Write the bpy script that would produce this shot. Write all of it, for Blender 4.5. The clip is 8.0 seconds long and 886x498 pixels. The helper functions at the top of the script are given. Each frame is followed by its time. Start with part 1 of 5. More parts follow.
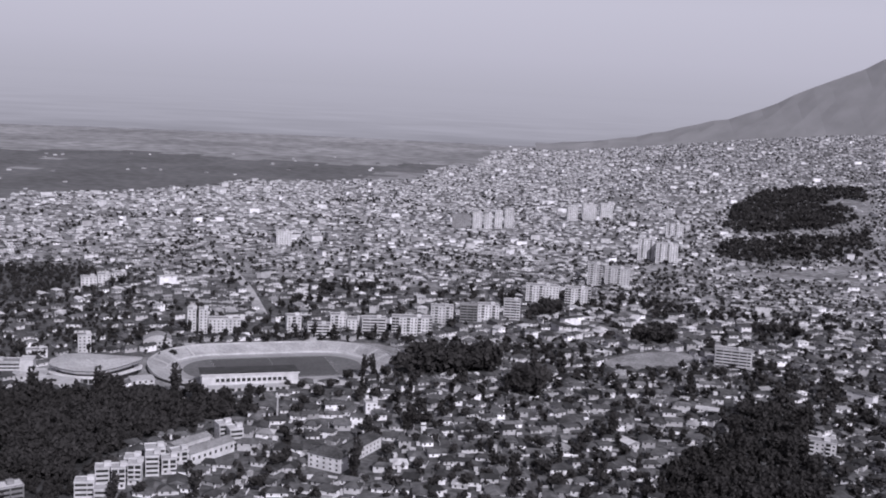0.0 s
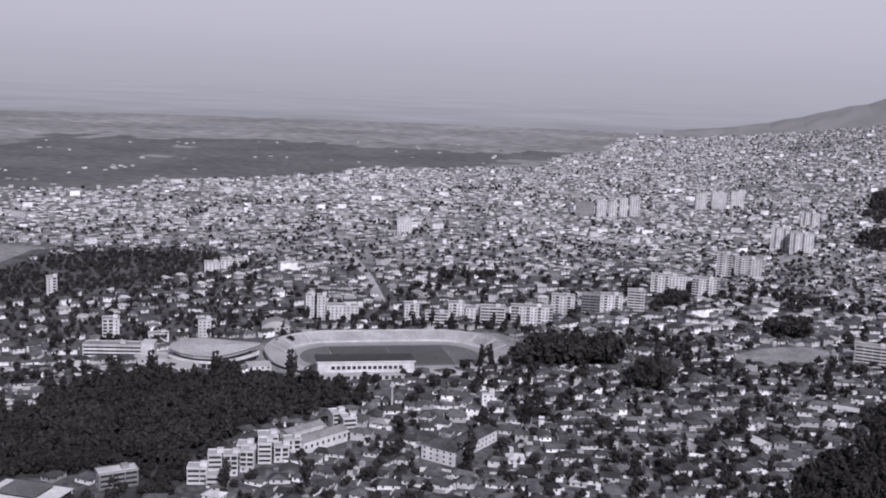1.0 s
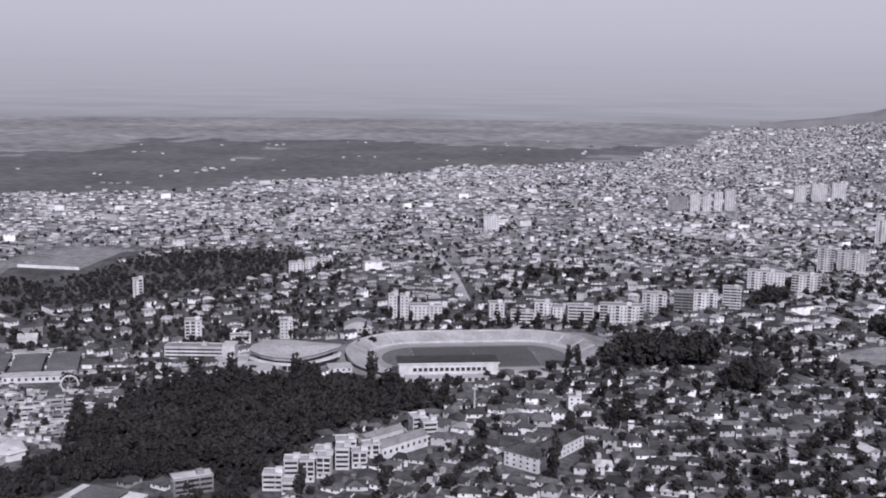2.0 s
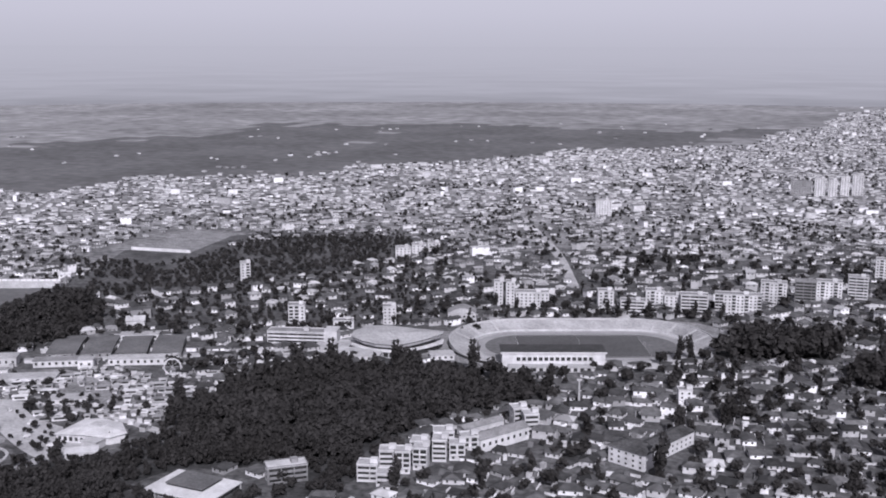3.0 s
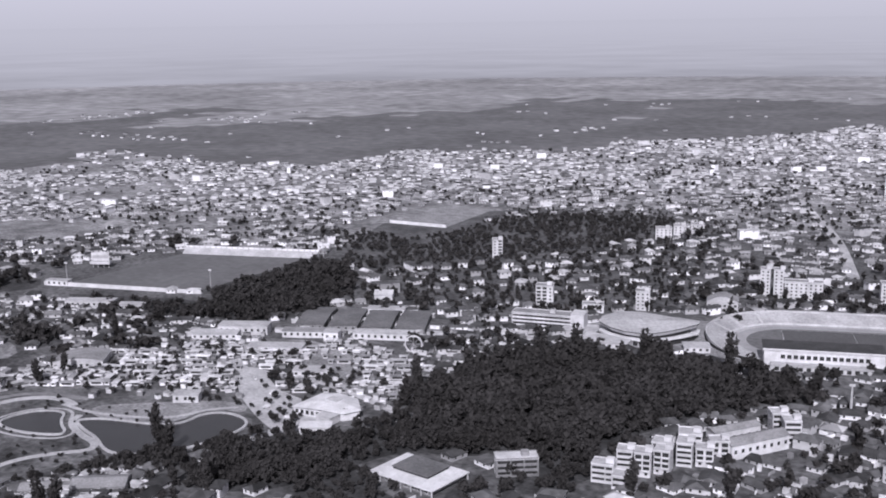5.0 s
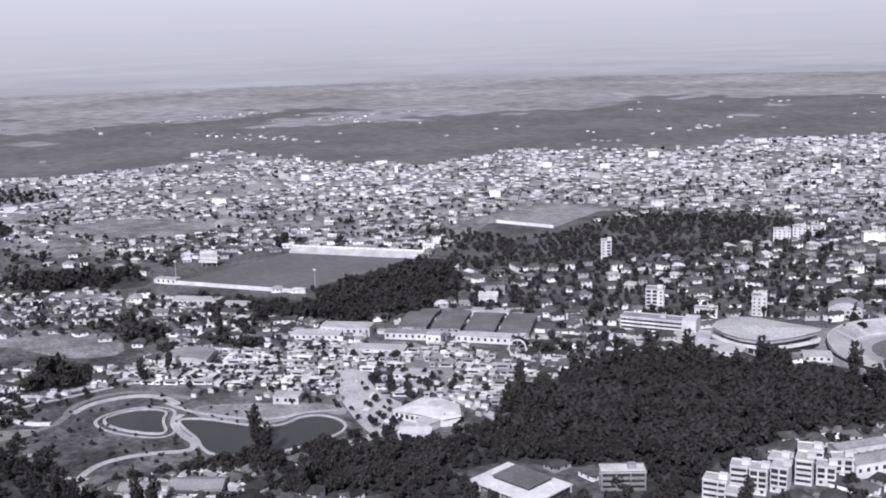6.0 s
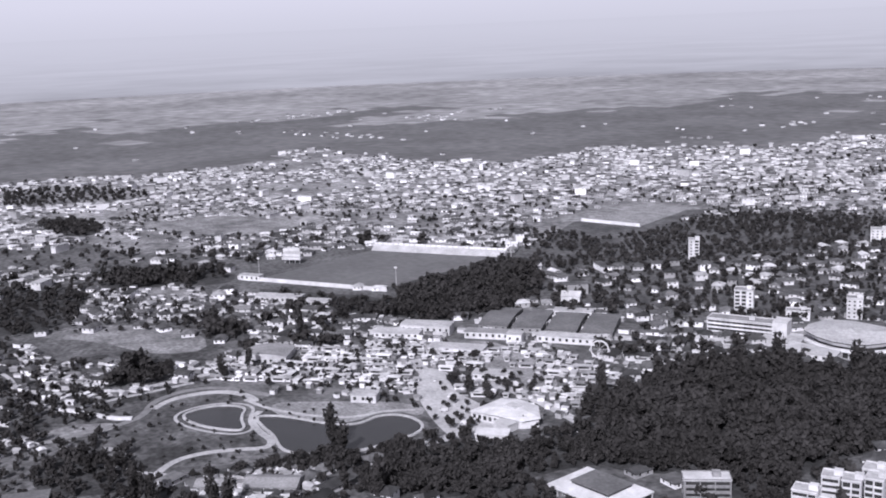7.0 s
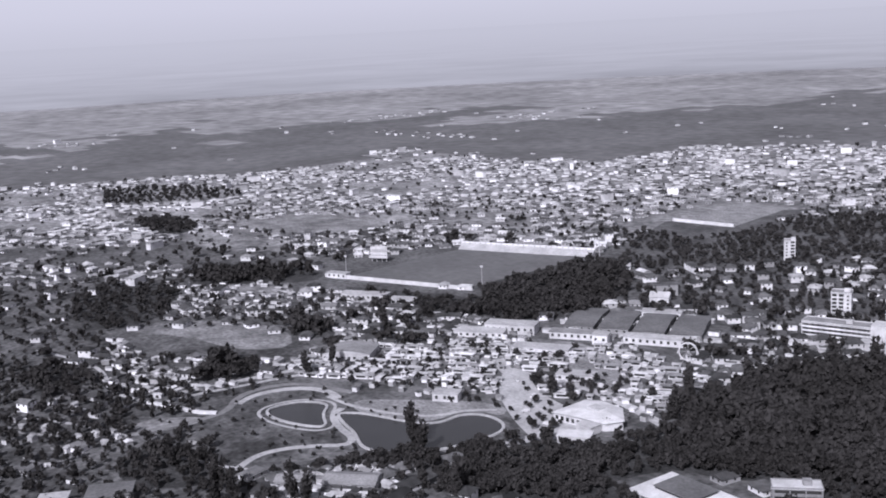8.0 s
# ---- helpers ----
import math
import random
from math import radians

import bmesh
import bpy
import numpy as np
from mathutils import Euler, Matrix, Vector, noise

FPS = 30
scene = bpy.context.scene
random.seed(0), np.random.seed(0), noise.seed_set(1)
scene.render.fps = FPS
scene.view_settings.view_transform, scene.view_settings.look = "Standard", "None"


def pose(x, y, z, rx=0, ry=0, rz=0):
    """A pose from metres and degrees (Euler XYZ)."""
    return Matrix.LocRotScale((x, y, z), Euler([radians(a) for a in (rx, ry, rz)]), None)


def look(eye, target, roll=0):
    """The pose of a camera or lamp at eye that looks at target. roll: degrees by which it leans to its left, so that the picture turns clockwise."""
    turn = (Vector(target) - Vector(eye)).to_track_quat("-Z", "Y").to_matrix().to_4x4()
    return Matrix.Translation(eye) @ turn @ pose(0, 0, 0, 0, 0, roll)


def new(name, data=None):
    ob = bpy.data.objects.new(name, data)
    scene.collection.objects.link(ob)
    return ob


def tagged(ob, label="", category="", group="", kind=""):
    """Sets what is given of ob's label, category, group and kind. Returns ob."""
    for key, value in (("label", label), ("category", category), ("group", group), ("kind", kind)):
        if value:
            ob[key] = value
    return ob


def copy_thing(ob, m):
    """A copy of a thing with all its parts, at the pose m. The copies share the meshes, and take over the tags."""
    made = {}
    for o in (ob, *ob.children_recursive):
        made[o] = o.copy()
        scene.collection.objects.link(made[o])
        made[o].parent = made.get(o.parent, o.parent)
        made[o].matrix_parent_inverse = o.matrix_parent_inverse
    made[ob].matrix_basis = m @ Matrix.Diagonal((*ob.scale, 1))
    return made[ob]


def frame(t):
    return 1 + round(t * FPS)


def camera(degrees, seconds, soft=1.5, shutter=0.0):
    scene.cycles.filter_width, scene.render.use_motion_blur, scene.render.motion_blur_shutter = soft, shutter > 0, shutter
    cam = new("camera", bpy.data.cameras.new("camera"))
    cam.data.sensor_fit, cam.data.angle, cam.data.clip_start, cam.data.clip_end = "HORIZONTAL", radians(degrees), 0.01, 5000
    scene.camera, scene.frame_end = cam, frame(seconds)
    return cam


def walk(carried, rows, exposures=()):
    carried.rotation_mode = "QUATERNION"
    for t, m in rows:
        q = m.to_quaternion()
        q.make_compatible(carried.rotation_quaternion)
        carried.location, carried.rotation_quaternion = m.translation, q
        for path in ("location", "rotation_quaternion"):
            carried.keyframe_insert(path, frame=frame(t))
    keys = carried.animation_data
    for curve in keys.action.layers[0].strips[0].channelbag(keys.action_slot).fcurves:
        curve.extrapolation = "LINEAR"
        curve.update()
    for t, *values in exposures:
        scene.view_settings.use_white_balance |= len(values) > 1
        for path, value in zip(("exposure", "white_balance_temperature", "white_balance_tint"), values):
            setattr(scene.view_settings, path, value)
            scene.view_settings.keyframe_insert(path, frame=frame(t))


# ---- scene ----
cam = camera(44.8, 8.0, soft=1.9)
# seconds, x, y, z, yaw to the left, pitch, lean to the right
ROWS = [
    (0.0, 4.3, -95.3, 245.1, 3.91, -8.56, -2.99),
    (0.5, 5.0, -82.8, 242.7, 7.38, -9.02, -3.03),
    (1.0, 5.7, -70.1, 240.3, 10.57, -9.47, -2.38),
    (2.5, 8.1, -29.7, 233.6, 18.29, -9.96, -0.34),
    (3.0, 8.3, -17.4, 232.0, 21.80, -10.56, -0.14),
    (3.5, 8.2, -5.5, 230.5, 25.84, -11.00, -0.36),
    (4.0, 7.5, 5.7, 229.0, 29.86, -11.24, 0.13),
    (4.5, 6.0, 16.5, 227.6, 33.20, -11.58, 0.53),
    (6.0, -6.5, 44.4, 223.7, 42.40, -11.63, 1.76),
    (6.5, -8.9, 50.5, 222.3, 44.86, -11.64, 2.18),
    (7.0, -10.6, 55.7, 221.0, 47.16, -11.54, 2.38),
    (7.5, -11.3, 60.2, 219.5, 49.53, -11.51, 2.67),
    (8.0, -11.6, 64.4, 217.9, 52.21, -11.28, 2.97),
]
walk(cam, [(t, pose(x, y, z, 0, 0, yaw) @ pose(0, 0, 0, 90 + pitch) @ pose(0, 0, 0, 0, 0, -roll))
           for t, x, y, z, yaw, pitch, roll in ROWS],
     exposures=[(0.0, -0.27, 6050, 19), (1.0, -0.27, 6050, 19), (2.5, -0.2, 6050, 18), (3.5, 0.0, 6050, 17), (4.5, -0.02, 6050, 17), (6.0, 0.18, 6000, 17), (7.0, 0.24, 6000, 17), (7.5, 0.1, 5970, 17), (8.0, 0.08, 5950, 17)])

# ---- world and sun ----
SUN_EL, SUN_AZ = 38.0, 150.0            # degrees; azimuth clockwise from +y: behind the camera, to its right
world = bpy.data.worlds.new("hazy_sky")
scene.world = world
world.use_nodes = True
wn, wl = world.node_tree.nodes, world.node_tree.links
sky = wn.new("ShaderNodeTexSky")
sky.sky_type = 'NISHITA'
sky.sun_disc = False
sky.sun_elevation, sky.sun_rotation = radians(SUN_EL), radians(SUN_AZ)
sky.air_density, sky.dust_density, sky.ozone_density = 1.0, 4.0, 1.0
grey = wn.new("ShaderNodeHueSaturation")
grey.inputs["Saturation"].default_value, grey.inputs["Value"].default_value = 0.15, 0.02
wl.new(sky.outputs[0], grey.inputs["Color"])
# thick haze: bright low down, weaker towards the zenith
HORIZON = (0.53, 0.525, 0.56)
wc, ws, wr = wn.new("ShaderNodeTexCoord"), wn.new("ShaderNodeSeparateXYZ"), wn.new("ShaderNodeValToRGB")
wl.new(wc.outputs["Generated"], ws.inputs[0])
wl.new(ws.outputs["Z"], wr.inputs["Fac"])
we = wr.color_ramp.elements
we[0].position, we[0].color = 0.0, (*HORIZON, 1)
we[1].position, we[1].color = 1.0, (0.14, 0.14, 0.15, 1)
for p_, v_ in ((0.03, 0.58), (0.08, 0.61), (0.18, 0.5), (0.4, 0.2)):
    e_ = we.new(p_)
    e_.color = (v_, v_ * 0.985, v_ * 1.06, 1)
wa = wn.new("ShaderNodeMix")
wa.data_type, wa.blend_type = 'RGBA', 'ADD'
wa.inputs["Factor"].default_value = 1
wl.new(wr.outputs[0], wa.inputs["A"]), wl.new(grey.outputs[0], wa.inputs["B"])
wl.new(wa.outputs["Result"], wn["Background"].inputs[0])
wn["Background"].inputs[1].default_value = 1.0
sun = new("sun", bpy.data.lights.new("sun", 'SUN'))
sun.data.energy, sun.data.angle, sun.data.color = 4.4, radians(0.6), (1.0, 0.98, 0.95)
_a, _e = radians(SUN_AZ), radians(SUN_EL)
_s = Vector((math.sin(_a) * math.cos(_e), math.cos(_a) * math.cos(_e), math.sin(_e)))
sun.matrix_world = look(_s * 1000, (0, 0, 0))


# ---- materials ----
def mat(name, low, high, scale, rough=0.85, fine=0.0, bump=0.0, vary=0.0, island=False, metal=0.0, stretch=(1, 1, 1)):
    """Two tones mixed by broad noise, finer grain on top, bump, and a change of tone from piece to piece."""
    m = bpy.data.materials.new(name)
    m.use_nodes = True
    n, l = m.node_tree.nodes, m.node_tree.links
    b = n["Principled BSDF"]
    b.inputs["Roughness"].default_value = rough
    b.inputs["Metallic"].default_value = metal
    b.inputs["Specular IOR Level"].default_value = 0.25
    co = n.new("ShaderNodeNewGeometry")
    mp = n.new("ShaderNodeMapping")
    mp.inputs["Scale"].default_value = stretch
    l.new(co.outputs["Position"], mp.inputs["Vector"])
    t1 = n.new("ShaderNodeTexNoise")
    t1.inputs["Scale"].default_value, t1.inputs["Detail"].default_value, t1.inputs["Roughness"].default_value = scale, 5, 0.62
    l.new(mp.outputs[0], t1.inputs["Vector"])
    rp = n.new("ShaderNodeValToRGB")
    rp.color_ramp.elements[0].position, rp.color_ramp.elements[1].position = 0.36, 0.64
    rp.color_ramp.elements[0].color, rp.color_ramp.elements[1].color = (*low, 1), (*high, 1)
    l.new(t1.outputs["Fac"], rp.inputs["Fac"])
    out = rp.outputs["Color"]
    t2 = n.new("ShaderNodeTexNoise")
    t2.inputs["Scale"].default_value, t2.inputs["Detail"].default_value = scale * 9, 3
    l.new(mp.outputs[0], t2.inputs["Vector"])
    if fine:
        mr = n.new("ShaderNodeMapRange")
        mr.inputs["From Min"].default_value, mr.inputs["From Max"].default_value = 0.3, 0.7
        mr.inputs["To Min"].default_value, mr.inputs["To Max"].default_value = 1 - fine, 1 + fine
        l.new(t2.outputs["Fac"], mr.inputs["Value"])
        mx = n.new("ShaderNodeMix")
        mx.data_type, mx.blend_type = 'RGBA', 'MULTIPLY'
        mx.inputs["Factor"].default_value = 1
        l.new(out, mx.inputs["A"]), l.new(mr.outputs[0], mx.inputs["B"])
        out = mx.outputs["Result"]
    if vary:
        mr = n.new("ShaderNodeMapRange")
        mr.inputs["To Min"].default_value, mr.inputs["To Max"].default_value = 1 - vary, 1 + vary
        src = co.outputs["Random Per Island"] if island else n.new("ShaderNodeObjectInfo").outputs["Random"]
        l.new(src, mr.inputs["Value"])
        mx = n.new("ShaderNodeMix")
        mx.data_type, mx.blend_type = 'RGBA', 'MULTIPLY'
        mx.inputs["Factor"].default_value = 1
        l.new(out, mx.inputs["A"]), l.new(mr.outputs[0], mx.inputs["B"])
        out = mx.outputs["Result"]
    l.new(out, b.inputs["Base Color"])
    if bump:
        bp = n.new("ShaderNodeBump")
        bp.inputs["Strength"].default_value, bp.inputs["Distance"].default_value = bump, 0.5
        l.new(t2.outputs["Fac"], bp.inputs["Height"])
        l.new(bp.outputs[0], b.inputs["Normal"])
    return m


def g3(v, blue=1.03):
    return (v, v * 0.985, v * blue)


M_GROUND = mat("garden_earth", g3(0.06), g3(0.13), 0.025, 0.95, 0.5, 0.0)
M_PLAIN = mat("farm_plain", g3(0.1), g3(0.145), 0.0045, 0.95, 0.25)
# far fields are lightened, the haze over them sits in this colour
M_FARFIELD = mat("hazed_far_fields", g3(0.19), g3(0.3), 0.0022, 0.95, 0.35)
M_ROAD = mat("worn_asphalt", g3(0.16), g3(0.24), 0.03, 0.9, 0.15)
M_PAVE = mat("pale_paving", g3(0.34), g3(0.46), 0.05, 0.9, 0.2)
M_CONC = mat("pale_concrete", g3(0.36), g3(0.5), 0.08, 0.85, 0.15)
M_TERR = mat("terrace_concrete", g3(0.32), g3(0.44), 0.06, 0.9, 0.2)
M_WHITE = mat("white_render", g3(0.45), g3(0.63), 0.1, 0.8, 0.08, 0, 0.15)
M_WALLS = mat("house_render", g3(0.44), g3(0.66), 0.03, 0.85, 0.1, 0, 0.55, True)
M_WALL = mat("house_wall", g3(0.42), g3(0.62), 0.03, 0.85, 0.15, 0, 0.4)
M_ROOFS = mat("weathered_tiles", g3(0.045), g3(0.115), 0.03, 0.85, 0.25, 0, 0.6, True)
M_ROOF = mat("clay_tiles", g3(0.03), g3(0.075), 0.06, 0.85, 0.4, 0.0, 0.6)
M_GRAVEL = mat("roof_felt", g3(0.2), g3(0.28), 0.1, 0.9, 0.2)
M_GLASS = mat("dark_window_glass", g3(0.03), g3(0.06), 0.3, 0.15, 0, 0, 0.4)
# near-black for doors and wheels, and for shade put into openings and recesses
M_DARK = mat("dark_parts_and_shade", g3(0.025), g3(0.04), 0.3, 0.8, 0.2)
M_LEAF = mat("tree_foliage", (0.044, 0.041, 0.041), (0.07, 0.066, 0.067), 0.012, 0.95, 0.15, 0, 0.2, True)
_n, _l = M_LEAF.node_tree.nodes, M_LEAF.node_tree.links
_t, _m = _n.new("ShaderNodeBsdfTranslucent"), _n.new("ShaderNodeMixShader")
_m.inputs[0].default_value = 0.4
_l.new(_n["Principled BSDF"].inputs["Base Color"].links[0].from_socket, _t.inputs["Color"])
_l.new(_n["Principled BSDF"].outputs[0], _m.inputs[1]), _l.new(_t.outputs[0], _m.inputs[2])
_l.new(_m.outputs[0], _n["Material Output"].inputs["Surface"])
M_BARK = mat("bark", g3(0.05), g3(0.09), 1.0, 0.95, 0.3)
M_TURF = mat("turf", g3(0.12), g3(0.15), 0.03, 0.95, 0.2)
M_TRACK = mat("running_track", g3(0.27), g3(0.34), 0.05, 0.9, 0.1)
M_WATER = mat("lake_water", g3(0.03), g3(0.04), 0.02, 0.22, 0)
M_METAL = mat("painted_metal", g3(0.3), g3(0.4), 0.5, 0.5, 0.1)

# pale roofs of huts; on far houses the tone stands in for haze
M_PALEROOF = mat("pale_and_hazed_roofing", g3(0.28), g3(0.5), 0.03, 0.8, 0.15, 0, 0.5, True)
# lightened ground for the far town, haze put into its colour
M_TOWN = mat("far_town_ground_hazed", g3(0.11), g3(0.31), 0.014, 0.95, 0.5)
M_SHED = mat("shed_roofing", g3(0.11), g3(0.16), 0.06, 0.85, 0.2)
M_KIOSK = mat("kiosk_sheeting", g3(0.3), g3(0.6), 0.05, 0.7, 0.1, 0, 0.6)
M_BITS = mat("limewashed_masonry", g3(0.3), g3(0.6), 0.05, 0.9, 0.15, 0, 0.7, True)
M_MEADOW = mat("rough_parkland", g3(0.04), g3(0.14), 0.03, 0.95, 0.5)
# mountain colour lifted so that it carries the haze of distance
M_MOUNT = mat("hazed_mountain_tone", g3(0.2), g3(0.235), 0.0016, 0.95, 0.08)
M_PITCH = mat("pitch_grass", g3(0.085), g3(0.105), 0.05, 0.95, 0.15)
M_FELT = mat("dark_felt", g3(0.04), g3(0.06), 0.1, 0.9, 0.2)
M_GREYWALL = mat("grey_render", g3(0.16), g3(0.24), 0.08, 0.85, 0.15, 0, 0.2)
M_TROD = mat("trodden_ground", g3(0.05), g3(0.17), 0.035, 0.95, 0.35)
M_TROD2 = mat("dry_ground", g3(0.17), g3(0.3), 0.05, 0.95, 0.4)
M_TURF2 = mat("field_turf", g3(0.115), g3(0.145), 0.015, 0.95, 0.15)
M_FIELD = mat("dry_meadow", g3(0.11), g3(0.27), 0.035, 0.95, 0.4)


# ---- mesh tools ----
class MB:
    """Collects vertices and faces, then makes one mesh."""
    def __init__(self):
        self.v, self.f, self.m = [], [], []

    def add(self, verts, faces, k=0):
        o = len(self.v)
        self.v += [tuple(p) for p in verts]
        self.f += [tuple(o + i for i in q) for q in faces]
        self.m += [k] * len(faces)

    def box(self, x0, y0, z0, x1, y1, z1, k=0, turn=0.0, at=(0, 0)):
        c, s = math.cos(turn), math.sin(turn)
        p = [(x, y, z) for z in (z0, z1) for x, y in ((x0, y0), (x1, y0), (x1, y1), (x0, y1))]
        p = [(at[0] + x * c - y * s, at[1] + x * s + y * c, z) for x, y, z in p]
        self.add(p, [(3, 2, 1, 0), (4, 5, 6, 7), (0, 1, 5, 4), (1, 2, 6, 5), (2, 3, 7, 6), (3, 0, 4, 7)], k)

    def prism(self, pts, z0, z1, k=0):
        n = len(pts)
        self.add([(x, y, z0) for x, y in pts] + [(x, y, z1) for x, y in pts],
                 [tuple(range(n))[::-1], tuple(range(n, 2 * n))] + [(i, (i + 1) % n, n + (i + 1) % n, n + i) for i in range(n)], k)

    def strip(self, ring_a, ring_b, k=0, close=True):
        n = len(ring_a)
        self.add(list(ring_a) + list(ring_b), [(i, (i + 1) % n, n + (i + 1) % n, n + i) for i in range(n if close else n - 1)], k)

    def mesh(self, name, mats):
        me = bpy.data.meshes.new(name)
        me.from_pydata(self.v, [], self.f)
        for m in mats:
            me.materials.append(m)
        me.polygons.foreach_set("material_index", np.array(self.m, dtype=np.int32))
        me.polygons.foreach_set("use_smooth", np.zeros(len(self.m), dtype=bool))
        me.update()
        return me


def part(name, source, material, parent, label=""):
    """One mesh object under a thing or a part. source: an MB or a ready mesh."""
    me = source if isinstance(source, bpy.types.Mesh) else source.mesh(name, material if isinstance(material, (list, tuple)) else [material])
    ob = new(name, me)
    ob.parent = parent
    if label:
        tagged(ob, label)
    return ob


def thing(name, label, category, at=(0, 0, 0), turn=0.0, group="", kind=""):
    ob = new(name)
    ob.empty_display_size = 1
    ob.matrix_basis = Matrix.Translation(at) @ Matrix.Rotation(turn, 4, 'Z')
    return tagged(ob, label, category, group, kind)


def bulk_mesh(name, verts, faces, mats, index=None):
    """Quick mesh from arrays: verts (n,3), faces (m,3 or 4)."""
    me = bpy.data.meshes.new(name)
    k = faces.shape[1]
    me.vertices.add(len(verts)), me.loops.add(faces.size), me.polygons.add(len(faces))
    me.vertices.foreach_set("co", np.ascontiguousarray(verts, dtype=np.float32).ravel())
    me.loops.foreach_set("vertex_index", np.ascontiguousarray(faces, dtype=np.int32).ravel())
    me.polygons.foreach_set("loop_start", np.arange(0, faces.size, k, dtype=np.int32))
    me.polygons.foreach_set("loop_total", np.full(len(faces), k, dtype=np.int32))
    for m in mats:
        me.materials.append(m)
    if index is not None:
        me.polygons.foreach_set("material_index", np.ascontiguousarray(index, dtype=np.int32))
    me.polygons.foreach_set("use_smooth", np.zeros(len(faces), dtype=bool))
    me.update(calc_edges=True)
    me.validate()
    return me


def smooth(t):
    t = np.clip(t, 0, 1)
    return t * t * (3 - 2 * t)


def land(x, y):
    """Height of the land: flat town, rising towards the mountain foot."""
    x, y = np.asarray(x, float), np.asarray(y, float)
    return 165 * smooth((x + 100) / 1700) * smooth((y - 1100) / 2900)


def value_noise(x, y, size, seed):
    """Smooth random field in 0..1."""
    x, y = np.asarray(x) / size, np.asarray(y) / size
    i, j = np.floor(x).astype(int), np.floor(y).astype(int)
    u, v = smooth(x - i), smooth(y - j)
    def h(a, b):
        s = np.sin(a * 127.1 + b * 311.7 + seed * 74.7) * 43758.5453
        return s - np.floor(s)
    return (h(i, j) * (1 - u) + h(i + 1, j) * u) * (1 - v) + (h(i, j + 1) * (1 - u) + h(i + 1, j + 1) * u) * v


def inside(x, y, poly):
    x, y = np.asarray(x), np.asarray(y)
    r = np.zeros(x.shape, bool)
    for (x0, y0), (x1, y1) in zip(poly, poly[1:] + poly[:1]):
        if y0 != y1:
            r ^= ((y0 > y) != (y1 > y)) & (x < (x1 - x0) * (y - y0) / (y1 - y0) + x0)
    return r


# ---- ground ----
gx = np.unique(np.concatenate([np.linspace(-4900, 4900, 161), np.linspace(-1200, 700, 77)]))
gy = np.unique(np.concatenate([np.linspace(-4900, 4900, 161), np.linspace(100, 1400, 53)]))
GX, GY = np.meshgrid(gx, gy)
gv = np.stack([GX, GY, land(GX, GY)], -1).reshape(-1, 3)
nx, ny = len(gx), len(gy)
a = (np.arange(ny - 1)[:, None] * nx + np.arange(nx - 1)[None]).ravel()
gf = np.stack([a, a + 1, a + nx + 1, a + nx], 1)


def bearing(x, y):
    return np.degrees(np.arctan2(-np.asarray(x), np.asarray(y)))


EDGE_B = [-40, -2, 1, 2.5, 5.8, 15.4, 27.5, 42.5, 48, 52.6, 58, 68, 90]
EDGE_R = [4700, 4650, 4300, 3450, 2720, 2420, 2090, 1850, 2050, 2150, 2000, 1900, 1700]


def town_edge(x, y):
    """How far inside the town's outer edge a place lies, in metres."""
    return np.interp(bearing(x, y), EDGE_B, EDGE_R) * (0.94 + 0.12 * value_noise(x, y, 160, 3)) - np.hypot(x, y)


fc = gv[gf].mean(1)
# far town and far fields take lighter colours in place of haze
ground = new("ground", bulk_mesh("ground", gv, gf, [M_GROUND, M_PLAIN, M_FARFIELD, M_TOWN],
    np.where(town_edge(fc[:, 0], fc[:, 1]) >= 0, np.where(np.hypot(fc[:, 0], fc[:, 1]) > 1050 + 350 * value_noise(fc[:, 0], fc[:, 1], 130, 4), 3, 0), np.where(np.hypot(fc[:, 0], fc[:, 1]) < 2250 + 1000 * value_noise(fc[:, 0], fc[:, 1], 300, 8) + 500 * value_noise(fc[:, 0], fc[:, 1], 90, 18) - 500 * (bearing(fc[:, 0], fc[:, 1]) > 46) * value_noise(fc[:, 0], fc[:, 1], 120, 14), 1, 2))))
tagged(ground, "dark garden soil and farmland reaching the horizon", "ground", kind="structure")


# ---- outlines ----
def rounded(pts, closed, times=3):
    """Cut the corners of a line again and again until it runs smooth."""
    p = [Vector(q) for q in pts]
    for _ in range(times):
        n = len(p)
        out = [] if closed else [p[0]]
        for i in range(n if closed else n - 1):
            s, e = p[i], p[(i + 1) % n]
            out += [s * 0.75 + e * 0.25, s * 0.25 + e * 0.75]
        p = out if closed else out + [p[-1]]
    return p


def ribbon(pts, width, z0, z1, closed=False, shift=0.0):
    """A band of that width along a line, with a top and two sides."""
    p = rounded(pts, closed)
    n = len(p)
    a, b = [], []
    for i in range(n):
        s, e = (p[i - 1], p[(i + 1) % n]) if closed else (p[max(i - 1, 0)], p[min(i + 1, n - 1)])
        d = (e - s).normalized()
        q = Vector((-d.y, d.x))
        a.append(p[i] + q * (shift - width / 2)), b.append(p[i] + q * (shift + width / 2))
    m = MB()
    m.strip([(v.x, v.y, z1) for v in a], [(v.x, v.y, z1) for v in b], 0, closed)
    m.strip([(v.x, v.y, z0) for v in a], [(v.x, v.y, z1) for v in a], 0, closed)
    m.strip([(v.x, v.y, z1) for v in b], [(v.x, v.y, z0) for v in b], 0, closed)
    return m


def patch(name, pts, z, material, label, category="ground", smooth_times=2):
    m = MB()
    p = rounded(pts, True, smooth_times)
    m.add([(v.x, v.y, z) for v in p], [tuple(range(len(p)))])
    return tagged(new(name, m.mesh(name, [material])), label, category, kind="structure")


def single(name, m, mats, label, category, kind="", group=""):
    return tagged(new(name, m.mesh(name, mats)), label, category, group, kind)


